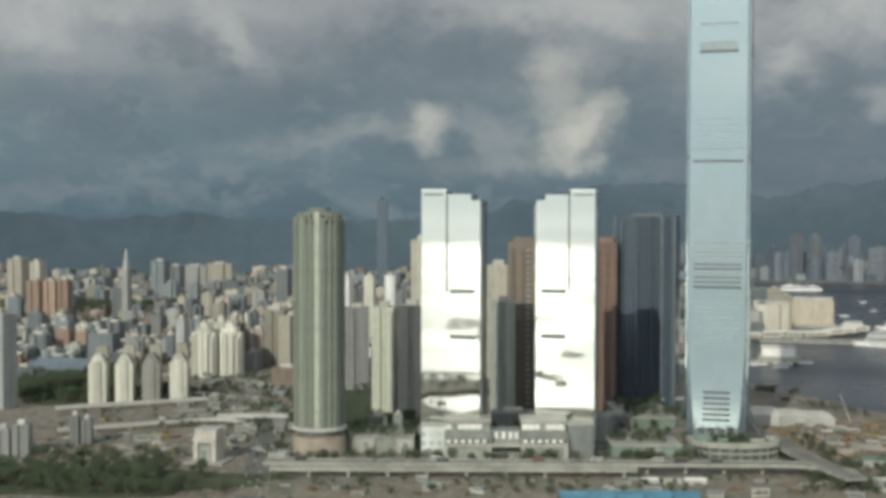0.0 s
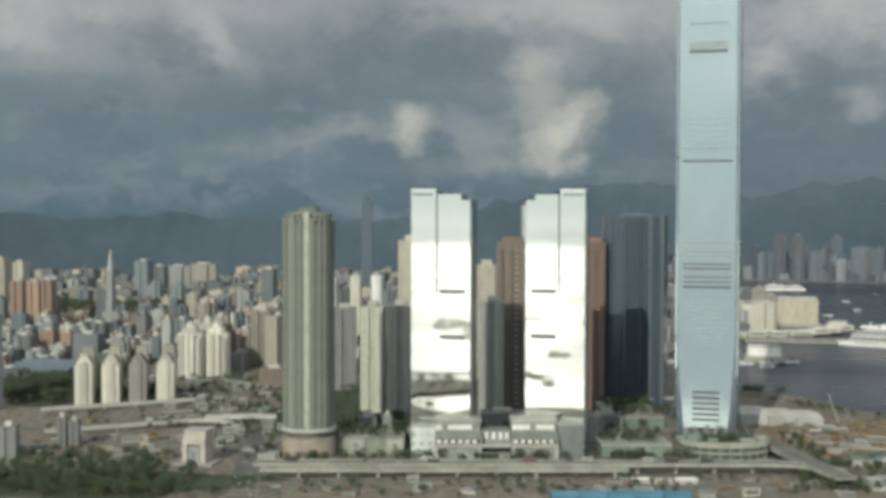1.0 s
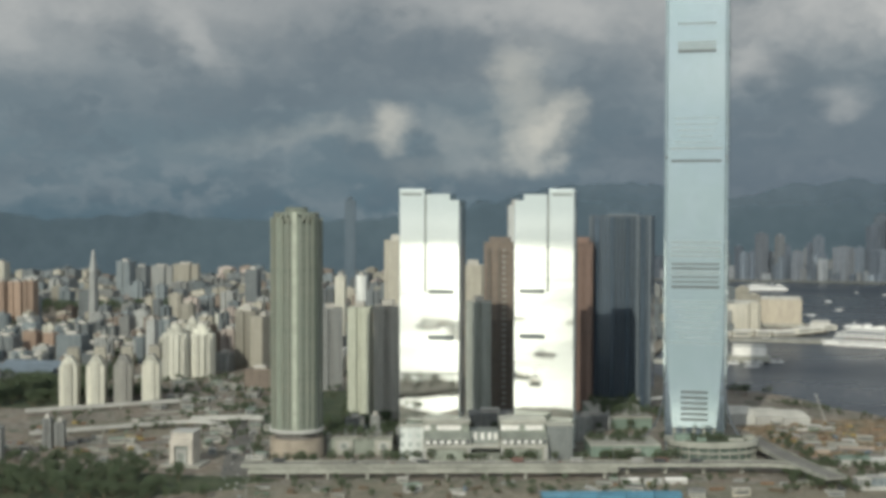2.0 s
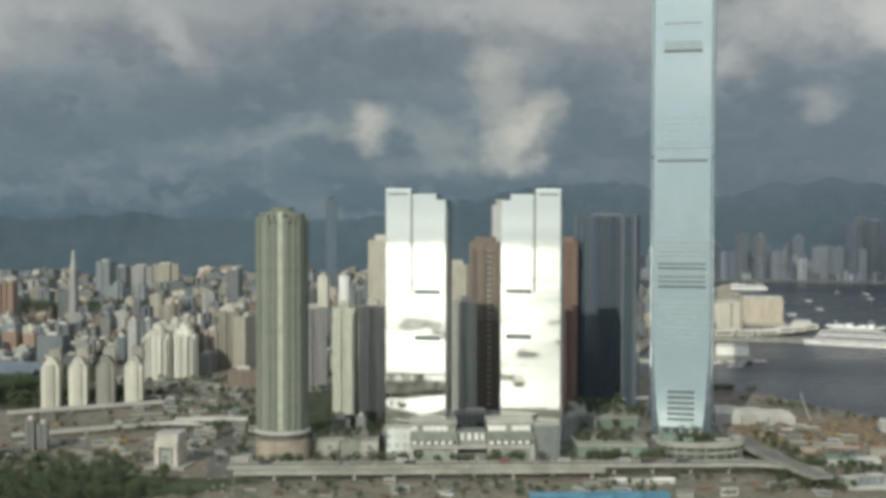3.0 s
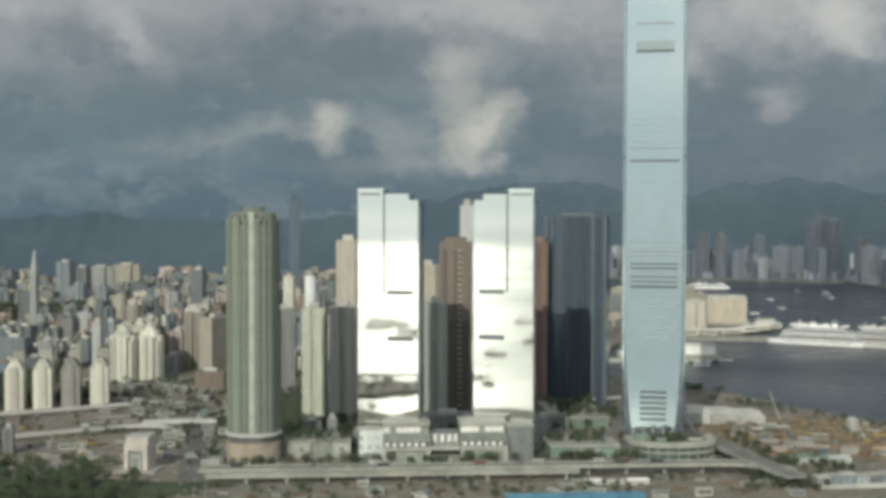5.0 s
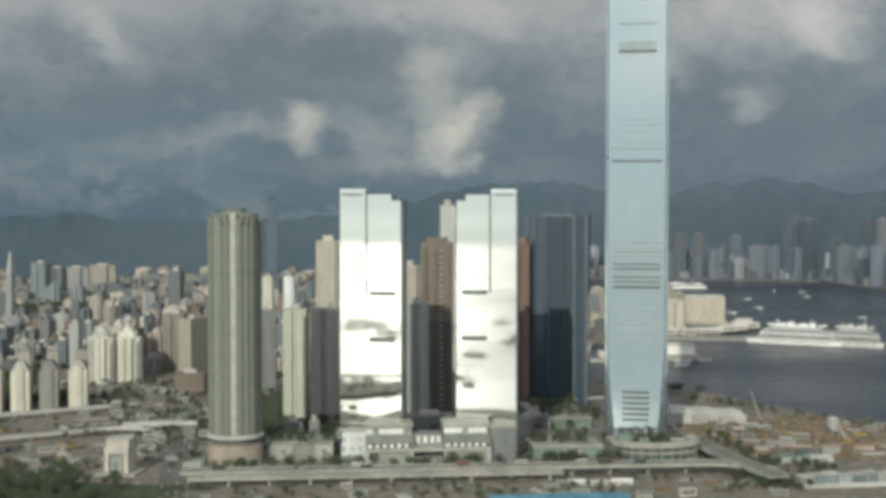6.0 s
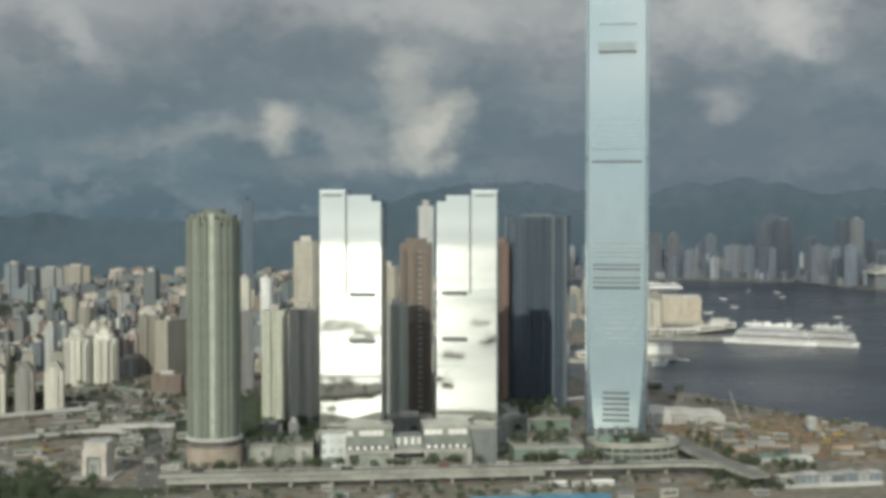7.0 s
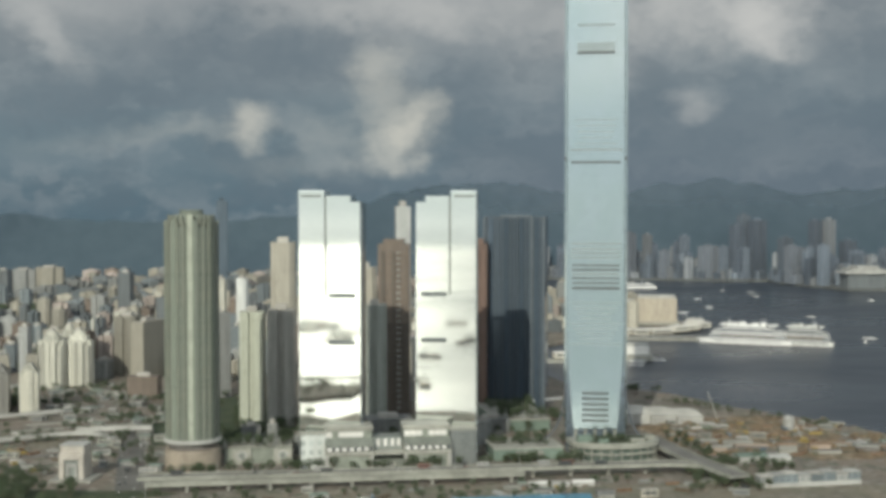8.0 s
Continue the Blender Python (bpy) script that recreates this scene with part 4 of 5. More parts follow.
viaduct(dots((-168, 1166), (300, 1160)) + bend((312, 1160), (350, 1160), (372, 1120), 5), 16, 10, "grey concrete elevated highway on piers")
viaduct(dots((-160, 1144), (180, 1142)), 7, 8, "narrow grey elevated slip road")
viaduct(bend((366, 1090), (346, 1170), (344, 1290), 14), 20, 11, "curving grey ramp beside the building site", 40)
viaduct(dots((-470, 1500), (-300, 1580)), 6, 7, "pale elevated road before the four towers", deck="pale_concrete", road="concrete", edge="white_roof")
viaduct(dots((-420, 1350), (-280, 1418)) + bend((-270, 1420), (-245, 1428), (-225, 1400), 5), 6, 7, "pale elevated slip road over the site", deck="pale_concrete", road="concrete", edge="white_roof")
viaduct(dots((-262, 1440), (-180, 1440)), 8, 8, "short grey elevated road", deck="pale_concrete", road="concrete", edge="white_roof")
for pts, w in ((dots((-205, 1480), (-160, 1000)), 26), (dots((-330, 1650), (-170, 1640)), 12), (dots((-600, 1330), (-230, 1330)), 12), (dots((-160, 1195), (330, 1195)), 18), (dots((330, 1280), (380, 1040)), 20)):
    setting("road", strip(pts, w, 5.9, 6.12), "asphalt", "grey asphalt road", "road")
for pts, w in ((dots((-330, 1480), (-180, 1520)), 10), (dots((-330, 1520), (-180, 1560)), 8), (dots((-330, 1450), (-215, 1470)), 7)):
    setting("road", strip(pts, w, 5.9, 6.2), "pale_concrete", "pale concrete site road", "road")

# ---- patches of ground ----


def patch(x, y, rx, ry, material, label, seed, z=6.1, name="ground_patch"):
    r = random.Random(seed)
    pts = []
    for i in range(22):
        a = 2 * math.pi * i / 22
        k = 0.8 + 0.35 * r.random()
        pts.append((x + rx * k * math.cos(a), y + ry * k * math.sin(a)))
    return setting(name, Solid().prism(pts, 5.8, z), material, label, "ground")


patch(-330, 1120, 190, 60, "grass", "dark green scrub", 1, 6.2)
patch(-480, 1680, 90, 110, "grass", "dark green park", 2)
patch(478, 1375, 112, 98, "orange_soil", "orange excavated soil of a building site", 3)
patch(540, 1250, 110, 50, "orange_soil", "orange excavated soil", 4, 6.2)
patch(410, 1210, 60, 18, "grass", "dark green verge", 5, 6.3)
patch(80, 1090, 330, 40, "brown_soil", "brown bare ground of a building site", 6, 6.15)
patch(-300, 1290, 60, 30, "soil", "brown bare ground", 8, 6.15)

patch(-110, 1520, 90, 190, "grass", "dark green ground behind the round tower", 9, 6.12)
patch(-330, 1420, 90, 60, "brown_soil", "brown bare ground between elevated roads", 10, 6.12)

patch(460, 1062, 170, 26, "brown_soil", "bare olive-brown ground before the site office", 12, 6.18)

# ---- site sheds, portal, buildings in the foreground ----


M["roof_pink"] = plain("roof_pink", (0.33, 0.265, 0.215), 0.8, scale=0.08, vary=0.4)
M["roof_rust"] = plain("roof_rust", (0.24, 0.165, 0.11), 0.8, scale=0.1, vary=0.45)
M["hall_roof"] = plain("hall_roof", (0.47, 0.45, 0.40), 0.7, scale=0.05, vary=0.35)
M["portal_white"] = plain("portal_white", (0.43, 0.395, 0.345), 0.7, scale=0.08, vary=0.3)


def portal_building(x, y):
    t = thing("portal_building", x, y, 6, -12, "white ventilation building with a framed opening", "ventilation building")
    part("body", Solid().box(-11, 11, -9, 11, 0, 32), "portal_white", t)
    part("front_frame", Solid().box(-11.5, -7, -12, -9, 0, 26).box(7, 11.5, -12, -9, 0, 26).box(-7, 7, -12, -9, 20, 26), "portal_white", t)
    part("inner_frame", Solid().box(-5, 5, -11, -9, 13, 16).box(-5, -3, -11, -9, 0, 13).box(3, 5, -11, -9, 0, 13), "white_roof", t)
    part("recess", Solid().box(-7, 7, -9.3, -8.5, 0, 20), "grey_slot", t)
    part("roof", Solid().box(-11.6, 11.6, -9.6, 11.6, 32, 33.2), "white_roof", t)
    part("plinth", Solid().box(-20, 20, -18, 14, 0, 2), "concrete", t)
    return t


portal_building(-229, 1214)
for px, py, w, d, h in ((-420, 1236, 16, 18, 33), (-440, 1240, 14, 16, 28), (-386, 1300, 9, 14, 31), (-374, 1302, 10, 14, 27)):
    city_tower(px, py, w, d, h, "wall_grey", 5, "pale grey low block beside the park", "notch", name="low_block")


def shed(x, y, w, d, h, roof, label, turn=0.0, wall="white_roof"):
    t = thing("site_shed", x, y, 6, turn, label, "shed")
    part("hall", Solid().box(-w / 2, w / 2, -d / 2, d / 2, 0, h * 0.75), wall, t)
    part("roof", Solid().prism([(-w / 2 - 0.5, -d / 2 - 0.5), (w / 2 + 0.5, -d / 2 - 0.5), (w / 2 + 0.5, d / 2 + 0.5), (-w / 2 - 0.5, d / 2 + 0.5)], h * 0.75, h, [(-w / 2, -0.6), (w / 2, -0.6), (w / 2, 0.6), (-w / 2, 0.6)]), roof, t)
    return t


shed(188, 1118, 17, 6, 5.5, "white_paint", "white site cabin beside the elevated road")
shed(208, 1118, 16, 6, 5, "white_roof", "grey-white site cabin beside the elevated road")
shed(229, 1118, 20, 6, 5.5, "white_paint", "long white site cabin")
for i in range(5):
    shed(112 + 24 * i, 1058, 23, 16, 7, "blue_sheet", "low shed clad in blue sheet", wall="blue_sheet")
for i in range(3):
    shed(376 + 30 * i, 1458 - 6 * i, 30, 64, 16 - 2 * i, "hall_roof", "large pale-roofed hall at the shore", -4)
site = random.Random(31)
for i in range(14):
    sx0, row = 400 + 38 * (i % 6) + site.uniform(-9, 9), i // 6
    shed(sx0, 1230 + 27 * row + site.uniform(-6, 6), site.uniform(16, 34), site.uniform(6, 11), site.uniform(4, 7), site.choice(["roof_rust", "roof_pink", "roof_rust", "concrete", "dark_concrete", "roof_pink"]), "long low site shed with a faded sheet roof", site.uniform(-16, -4), site.choice(["concrete", "roof_pink", "dark_concrete"]))
shed(420, 1200, 30, 20, 9, "green_roof", "pale green roofed shed at the site")
shed(446, 1196, 22, 18, 8, "white_roof", "white shed at the site")
t = thing("site_office", 433, 1096, 6, 3, "long white and blue site office", "site office")
for i in range(8):
    part("cabin", Solid().box(-49 + 12.3 * i, -37.2 + 12.3 * i, -6 + 0.3 * (i % 3), 6, 0, 9.5 + (i * 7) % 3), "wide_blue" if i % 3 else "wide_grey", t)
    part("roof", Solid().box(-49.3 + 12.3 * i, -37.0 + 12.3 * i, -6.8, 6.6, 9.5 + (i * 7) % 3, 10.3 + (i * 7) % 3), "white_roof" if i % 2 else "roof_grey", t)
part("base_wall", Solid().box(-46, 48, -9, -6.9, 0, 3.6), "white_roof", t)

t = thing("storage_tank", 536, 1375, 6, 0, "white round storage tank", "tank")
part("shell", Solid().cylinder(0, 0, 6, 0, 12, 24), "white_roof", t)
part("dome", Solid().cylinder(0, 0, 6, 12, 14.5, 24, 2.5), "white_roof", t)

# ---- ferry terminal and ships ----


def terminal(x, y, w, d, h, wall, label):
    t = thing("terminal_building", x, y, 3, -10, label, "terminal building")
    part("body", Solid().box(-w / 2, w / 2, -d / 2, d / 2, 8, h), wall, t)
    part("base", Solid().box(-w / 2 - 6, w / 2 + 6, -d / 2 - 8, d / 2, 0, 9), "pale_concrete", t)
    part("roof", Solid().box(-w / 2, w / 2, -d / 4, d / 4, h, h + 5), "white_roof", t)
    return t


M["gold_wall"] = facade("gold_wall", (0.52, 0.46, 0.37), (0.45, 0.40, 0.32), 4.0, 5.0, 0.4)
M["pale_wall"] = facade("pale_wall", (0.54, 0.51, 0.44), (0.46, 0.44, 0.38), 4.0, 6.0, 0.4)
terminal(676, 2560, 70, 60, 60, "pale_wall", "cream waterfront terminal block")
terminal(792, 2680, 92, 70, 60, "gold_wall", "pinkish gold waterfront block")
setting("pier", Solid().box(380, 590, 2055, 2085, -1, 4), "pale_concrete", "pale concrete ferry pier", "pier")
setting("pier", strip([(620, 2425), (990, 2330)], 60, -1, 5), "concrete", "long concrete cruise pier", "pier")
terminal(560, 2072, 54, 30, 22, "white_paint", "white low ferry pier building")


M["ship_pale"] = plain("ship_pale", (0.60, 0.595, 0.56), 0.5, scale=0.2)
M["ship_white"] = plain("ship_white", (0.78, 0.77, 0.74), 0.5, scale=0.1, vary=0.15)


def ship(x, y, length, beam, turn, decks, label, group="", paint="ship_white", tall=1.0):
    """A passenger ship: hull with raked bow, stacked decks, bridge, funnel, mast."""
    t = thing("passenger_ship", x, y, 0, turn, label, "ship", group)
    a, b = length / 2, beam / 2
    plan = [(-a, -b * 0.8), (-a * 0.8, -b), (a * 0.6, -b), (a * 0.88, -b * 0.5), (a * 0.97, 0), (a * 0.88, b * 0.5), (a * 0.6, b), (-a * 0.8, b), (-a, b * 0.8)]
    part("hull", Solid().prism(plan, -0.5, beam * 0.22 * tall, [(px * 1.03, py) for px, py in plan]), paint, t)
    part("waterline", Solid().prism([(px * 1.002, py * 1.01) for px, py in plan], -0.6, beam * 0.05), "dark_concrete", t)
    z = beam * 0.22 * tall
    for i in range(decks):
        k = (0.90, 0.90, 0.86, 0.86, 0.80, 0.62, 0.50, 0.40)[i]
        h = beam * 0.1 * tall
        part("deck", Solid().box(-a * k, a * k * (0.82 - 0.02 * i), -b * 0.92, b * 0.92, z + h * (0.85 if i in (1, 4) else 0.5), z + h), paint, t)
        part("window_band", Solid().box(-a * k + 1, a * k * (0.82 - 0.02 * i) - 1, -b * 0.88, b * 0.88, z, z + h * (0.85 if i in (1, 4) else 0.5)), "slate_paint", t)
        z += h
    if decks > 4:
        part("porthole_band", Solid().box(-a * 0.8, a * 0.6, -b * 1.01, b * 1.01, beam * 0.12 * tall, beam * 0.16 * tall), "slate_paint", t)
        boat = Solid().prism([(-3.2, -1.2), (2.4, -1.2), (3.4, 0), (2.4, 1.2), (-3.2, 1.2)], 0, 2.4, [(-2.6, -0.9), (2.0, -0.9), (2.6, 0), (2.0, 0.9), (-2.6, 0.9)]).mesh("lifeboat", M["paint_rust"])
        for k in range(9):
            for py in (-1, 1):
                part("lifeboat", boat, None, t).location = (a * (-0.62 + 0.13 * k), py * b * 0.98, beam * 0.22 * tall + h * 1.6)
        for k in range(7):
            px = a * (-0.62 + 0.15 * k)
            part("upper_house", Solid().box(px, px + a * (0.07 + 0.03 * (k % 3)), -b * 0.8, b * 0.8, z, z + h * (0.6 + 0.5 * (k * 2 % 3))), paint, t)
    part("bridge", Solid().box(a * 0.35, a * 0.5, -b * 0.9, b * 0.9, z, z + beam * 0.1), paint, t)
    part("funnel", Solid().prism([(-a * 0.45, -b * 0.3), (-a * 0.3, -b * 0.3), (-a * 0.3, b * 0.3), (-a * 0.45, b * 0.3)], z, z + beam * 0.35 * tall, [(-a * 0.47, -b * 0.2), (-a * 0.36, -b * 0.2), (-a * 0.36, b * 0.2), (-a * 0.47, b * 0.2)]), "slate_paint", t)
    for px in (-0.7, -0.05, 0.18):
        part("deckhouse", Solid().box(a * px, a * (px + 0.09), -b * 0.6, b * 0.6, z, z + beam * 0.12), paint, t)
    part("mast", Solid().box(a * 0.3, a * 0.32, -b * 0.1, b * 0.1, z, z + beam * 0.4), paint, t)
    return t


M["slate_paint"] = plain("slate_paint", (0.12, 0.13, 0.15), 0.5, scale=0.2)
ship(848, 2293, 178, 27, 147.6, 7, "large white cruise ship moored at the pier", tall=1.45)
ship(944, 2246, 112, 24, 147.6, 7, "pale white ship lying behind the cruise ship", paint="ship_pale", tall=1.6)

ship(1130, 3960, 150, 30, 174, 3, "white ship far across the harbour")
for px, py, l in ((560, 2050, 34), (600, 2058, 30), (520, 2040, 30), (545, 2000, 26), (690, 2400, 40), (740, 2390, 36), (650, 2405, 30)):
    ship(px, py, l, l * 0.26, city.uniform(140, 200), 2, "small white harbour ferry", "harbour ferries")
for i in range(16):
    az, r = city.uniform(14, 27), city.uniform(2500, 4200)
    px, py = r * math.sin(radians(az)), r * math.cos(radians(az))
    if not inside(px, py, LAND) and not inside(px, py, SHORE):
        ship(px, py, city.uniform(16, 34), 6, city.uniform(0, 360), 1, "small white boat under way", "harbour boats")

# convention hall on the far shore
t = thing("convention_hall", 1850, 3780, 5, 0, "low pale hall with a curved roof on the far shore", "hall")
part("body", Solid().box(-75, 60, -20, 40, 0, 48), "wide_slate", t)
for i in range(3):
    part("roof", Solid().prism([(-85 + 20 * i, -30), (65 - 20 * i, -30), (65 - 20 * i, 45), (-85 + 20 * i, 45)], 48 + 8 * i, 56 + 8 * i), "white_roof", t)

# ---- trees ----
tree_rng = random.Random(3)


def tree_meshes(seed):
    r = random.Random(seed)
    trunk = Solid().cylinder(0, 0, 0.35, 0, 4.5, 7, 0.2)
    for i in range(5):
        a = r.uniform(0, 6.28)
        trunk.beam((0, 0, 3.0 + 0.3 * i), (2.2 * math.cos(a), 2.2 * math.sin(a), 6 + 0.4 * i), 0.16, 0.16)
    crown = Solid()
    for i in range(110):
        while True:
            p = Vector((r.uniform(-1, 1), r.uniform(-1, 1), r.uniform(-1, 1)))
            if 0.25 < p.length < 1:
                break
        lump = 1 + 0.3 * noise.noise(p * 2.3 + Vector((seed, 0, 0)))
        c = Vector((p.x * 4.0 * lump, p.y * 4.0 * lump, 7.0 + p.z * 3.2 * lump))
        k, q = len(crown.v), r.uniform(0.35, 0.8)
        axis = Matrix.Rotation(r.uniform(0, 6.28), 3, Vector((r.random(), r.random(), r.random() + 0.1)).normalized())
        for d in ((1, 0, 0), (-1, 0, 0), (0, 1, 0), (0, -1, 0), (0, 0, 0.5), (0, 0, -0.5)):
            crown.v.append(tuple(c + axis @ Vector(d) * q))
        crown.f += [(k + i0, k + i1, k + i2) for i0, i1, i2 in ((0, 2, 4), (2, 1, 4), (1, 3, 4), (3, 0, 4), (2, 0, 5), (1, 2, 5), (3, 1, 5), (0, 3, 5))]
    return trunk.mesh("trunk", M["bark"]), crown.mesh("crown", M["leaf"])


KINDS = [tree_meshes(s) for s in (11, 12, 13, 14)]


FEW, REST = [0], {"trunk": Solid(), "crown": Solid()}


def tree(x, y, size, z=6.0):
    trunk, crown = tree_rng.choice(KINDS)
    turn = tree_rng.uniform(0, 360)
    if FEW[0] < 270:
        FEW[0] += 1
        t = thing("tree", x, y, z, turn, "dark green leafy tree", "tree", "roadside trees")
        part("trunk", trunk, None, t).scale = (size, size, size)
        part("crown", crown, None, t).scale = (size, size, size)
        return
    m = pose(x, y, z, 0, 0, turn) @ Matrix.Diagonal((size, size, size, 1))
    for key, me in (("trunk", trunk), ("crown", crown)):
        s = REST[key]
        k = len(s.v)
        s.v += [tuple(m @ q.co) for q in me.vertices]
        s.f += [tuple(k + i for i in q.vertices) for q in me.polygons]


def grove(x0, x1, y0, y1, count, size=1.2, z=6.0):
    for i in range(count):
        tree(tree_rng.uniform(x0, x1), tree_rng.uniform(y0, y1), size * tree_rng.uniform(0.7, 1.3), z)


def grove_along(a, b, depth, count, size):
    """Trees in a band between two points, over open land alone."""
    for i in range(count):
        k, o = tree_rng.random(), tree_rng.uniform(-0.5, 0.5) * depth
        d = math.hypot(b[0] - a[0], b[1] - a[1])
        px, py = a[0] + (b[0] - a[0]) * k - (b[1] - a[1]) / d * o, a[1] + (b[1] - a[1]) * k + (b[0] - a[0]) / d * o
        if inside(px, py, LAND):
            tree(px, py, size * tree_rng.uniform(0.7, 1.3))


grove(-440, -260, 1085, 1150, 70, 1.3)
grove(-300, -180, 1060, 1100, 30, 1.0)
grove(-560, -430, 1600, 1780, 90, 1.5)
grove(-330, -260, 1180, 1200, 18, 1.0)
grove(-95, -30, 1252, 1290, 26, 0.9, 22)
grove(-90, 0, 1300, 1420, 40, 1.2)
grove(170, 240, 1245, 1290, 26, 0.9, 17)
grove(172, 250, 1218, 1234, 16, 0.8)
grove(390, 440, 1140, 1210, 34, 0.85)
grove(330, 385, 1085, 1125, 18, 0.9)
grove(420, 480, 1650, 1665, 8, 1.2)
grove(-150, 260, 1205, 1216, 62, 1.15)

# ---- site clutter, vehicles ----
yard = random.Random(21)
BOXES = {}


def container(x, y, turn, color, z=6.0):
    """A ribbed steel shipping container with doors."""
    t = thing("shipping_container", x, y, z, turn, color + " steel shipping container on the ground", "container", "site containers")
    if color not in BOXES:
        front = [(-6.1 + 0.5 * k, -1.26 if k % 2 else -1.18) for k in range(25)]
        body = Solid().prism(front + [(px, -py) for px, py in reversed(front)], -0.05, 2.6)
        BOXES[color] = (body.mesh("box", M["paint_" + color]), Solid().box(6.1, 6.18, -1.1, -0.03, 0.3, 2.5).mesh("door", M["paint_" + color]))
    part("box", BOXES[color][0], None, t)
    for side in (0.0, 1.13):
        part("door", BOXES[color][1], None, t).location = (0, side, 0)


CARS = {}


def car(x, y, turn, color, z=6.15, bus=False):
    t = thing("bus" if bus else "car", x, y, z, turn, color + (" city bus on the road" if bus else " small car on the road"), "bus" if bus else "car", "road traffic")
    key = (color, bus)
    if key not in CARS:
        if bus:
            body = Solid().box(-5.5, 5.5, -1.25, 1.25, 0.4, 4.2)
            cabin = Solid().box(-5.3, 5.52, -1.28, 1.28, 1.3, 2.0).box(-5.3, 5.52, -1.28, 1.28, 2.9, 3.6)
        else:
            body = Solid().prism([(-2.2, -0.85), (2.1, -0.85), (2.25, 0), (2.1, 0.85), (-2.2, 0.85)], 0.3, 0.95)
            cabin = Solid().prism([(-1.9, -0.8), (1.1, -0.8), (1.1, 0.8), (-1.9, 0.8)], 0.95, 1.5, [(-1.5, -0.65), (0.5, -0.65), (0.5, 0.65), (-1.5, 0.65)])
        wheel = Solid()
        ring = [(0.33 * math.cos(a * math.pi / 5), 0.33 * math.sin(a * math.pi / 5)) for a in range(10)]
        wheel.v += [(px, -0.1, pz + 0.33) for px, pz in ring] + [(px, 0.1, pz + 0.33) for px, pz in ring]
        wheel.f += [tuple(range(10)), tuple(range(19, 9, -1))] + [(i, i + 10, (i + 1) % 10 + 10, (i + 1) % 10) for i in range(10)]
        CARS[key] = (body.mesh("body", M["paint_" + color]), cabin.mesh("cabin", M["dark_slot"]), wheel.mesh("wheel", M["paint_black"]))
    body, cabin, wheel = CARS[key]
    part("body", body, None, t)
    part("window_band" if bus else "cabin", cabin, None, t)
    reach, half = (3.6, 1.15) if bus else (1.35, 0.8)
    for px in (-reach, reach):
        for py in (-half, half):
            part("wheel", wheel, None, t).location = (px, py, 0)


def heap(x, y, r, h, material, label, seed):
    """A heap of loose earth with an uneven top."""
    s = Solid()
    rings, sides = 6, 18
    for j in range(rings + 1):
        for i in range(sides):
            a = 2 * math.pi * i / sides
            q = 1 - j / rings
            k = 1 + 0.35 * noise.noise(Vector((math.cos(a) * 1.5 + seed, math.sin(a) * 1.5, j * 0.4)))
            s.v.append((r * q * k * math.cos(a), r * q * k * math.sin(a), h * (1 - q ** 1.6) * (0.8 + 0.5 * noise.noise(Vector((i * 0.5, j * 0.6, seed)))) - (0.3 if j == 0 else 0)))
    for j in range(rings):
        for i in range(sides):
            s.f.append((j * sides + i, j * sides + (i + 1) % sides, (j + 1) * sides + (i + 1) % sides, (j + 1) * sides + i))
    ob = new("earth_mound", s.mesh("earth_mound", M[material]))
    ob.location = (x, y, 6)
    return tagged(ob, label, "soil heap", "heaps of the building site")


def stack(x, y, turn, material, label):
    """A stack of beams or pipes on bearers."""
    t = thing("beam_stack", x, y, 6, turn, label, "building material", "stacks of the building site")
    length = yard.uniform(6, 14)
    beam = Solid().box(-length / 2, length / 2, -0.4, 0.4, 0, 0.8).mesh("beam", M[material])
    for row in range(3):
        for i in range(5 - row):
            part("beam", beam, None, t).location = (yard.uniform(-0.5, 0.5), -2 + i + 0.5 * row, 0.2 + 0.85 * row)
    for px in (-0.3, 0.3):
        part("bearer", Solid().box(px * length - 0.2, px * length + 0.2, -2.6, 2.6, 0, 0.2), "bark", t)


def hut(x, y, w, d, h, wall, roof, turn, label, name="site_hut"):
    t = thing(name, x, y, 6, turn, label, "hut", "low huts")
    part("hall", Solid().box(-w / 2, w / 2, -d / 2, d / 2, 0, h), wall, t)
    part("roof", Solid().box(-w / 2 - 0.4, w / 2 + 0.4, -d / 2 - 0.4, d / 2 + 0.4, h, h + 0.4), roof, t)
    part("window_band", Solid().box(-w * 0.4, w * 0.4, -d / 2 - 0.06, -d / 2 + 0.1, h * 0.4, h * 0.7), "dark_slot", t)


def crane(x, y, turn, reach=34.0):
    """A crawler crane with a lattice boom."""
    t = thing("crawler_crane", x, y, 6, turn, "yellow crawler crane with a raised lattice boom", "crane")
    part("track", Solid().box(-3.5, 3.5, -3, -1.8, 0, 1.2), "paint_black", t)
    part("track", Solid().box(-3.5, 3.5, 1.8, 3, 0, 1.2), "paint_black", t)
    part("cab", Solid().box(-4, 2.5, -1.8, 1.8, 1.2, 3.8), "paint_yellow", t)
    boom = Solid()
    tip = Vector((reach * 0.45, 0, reach))
    for py, off in ((-0.7, 0), (0.7, 0), (-0.7, 1.2), (0.7, 1.2)):
        boom.beam((2 - off, py, 3), (tip.x - off * 0.3, py * 0.3, tip.z), 0.35, 0.35)
    for i in range(14):
        a, b = i / 14, (i + 1) / 14
        boom.beam((2 + (tip.x - 2) * a, -0.7 + 0.5 * a, 3 + (tip.z - 3) * a), (2 + (tip.x - 2) * b, 0.7 - 0.5 * b, 3 + (tip.z - 3) * b), 0.25, 0.25)
    part("boom", boom, "paint_white", t, "white lattice boom")


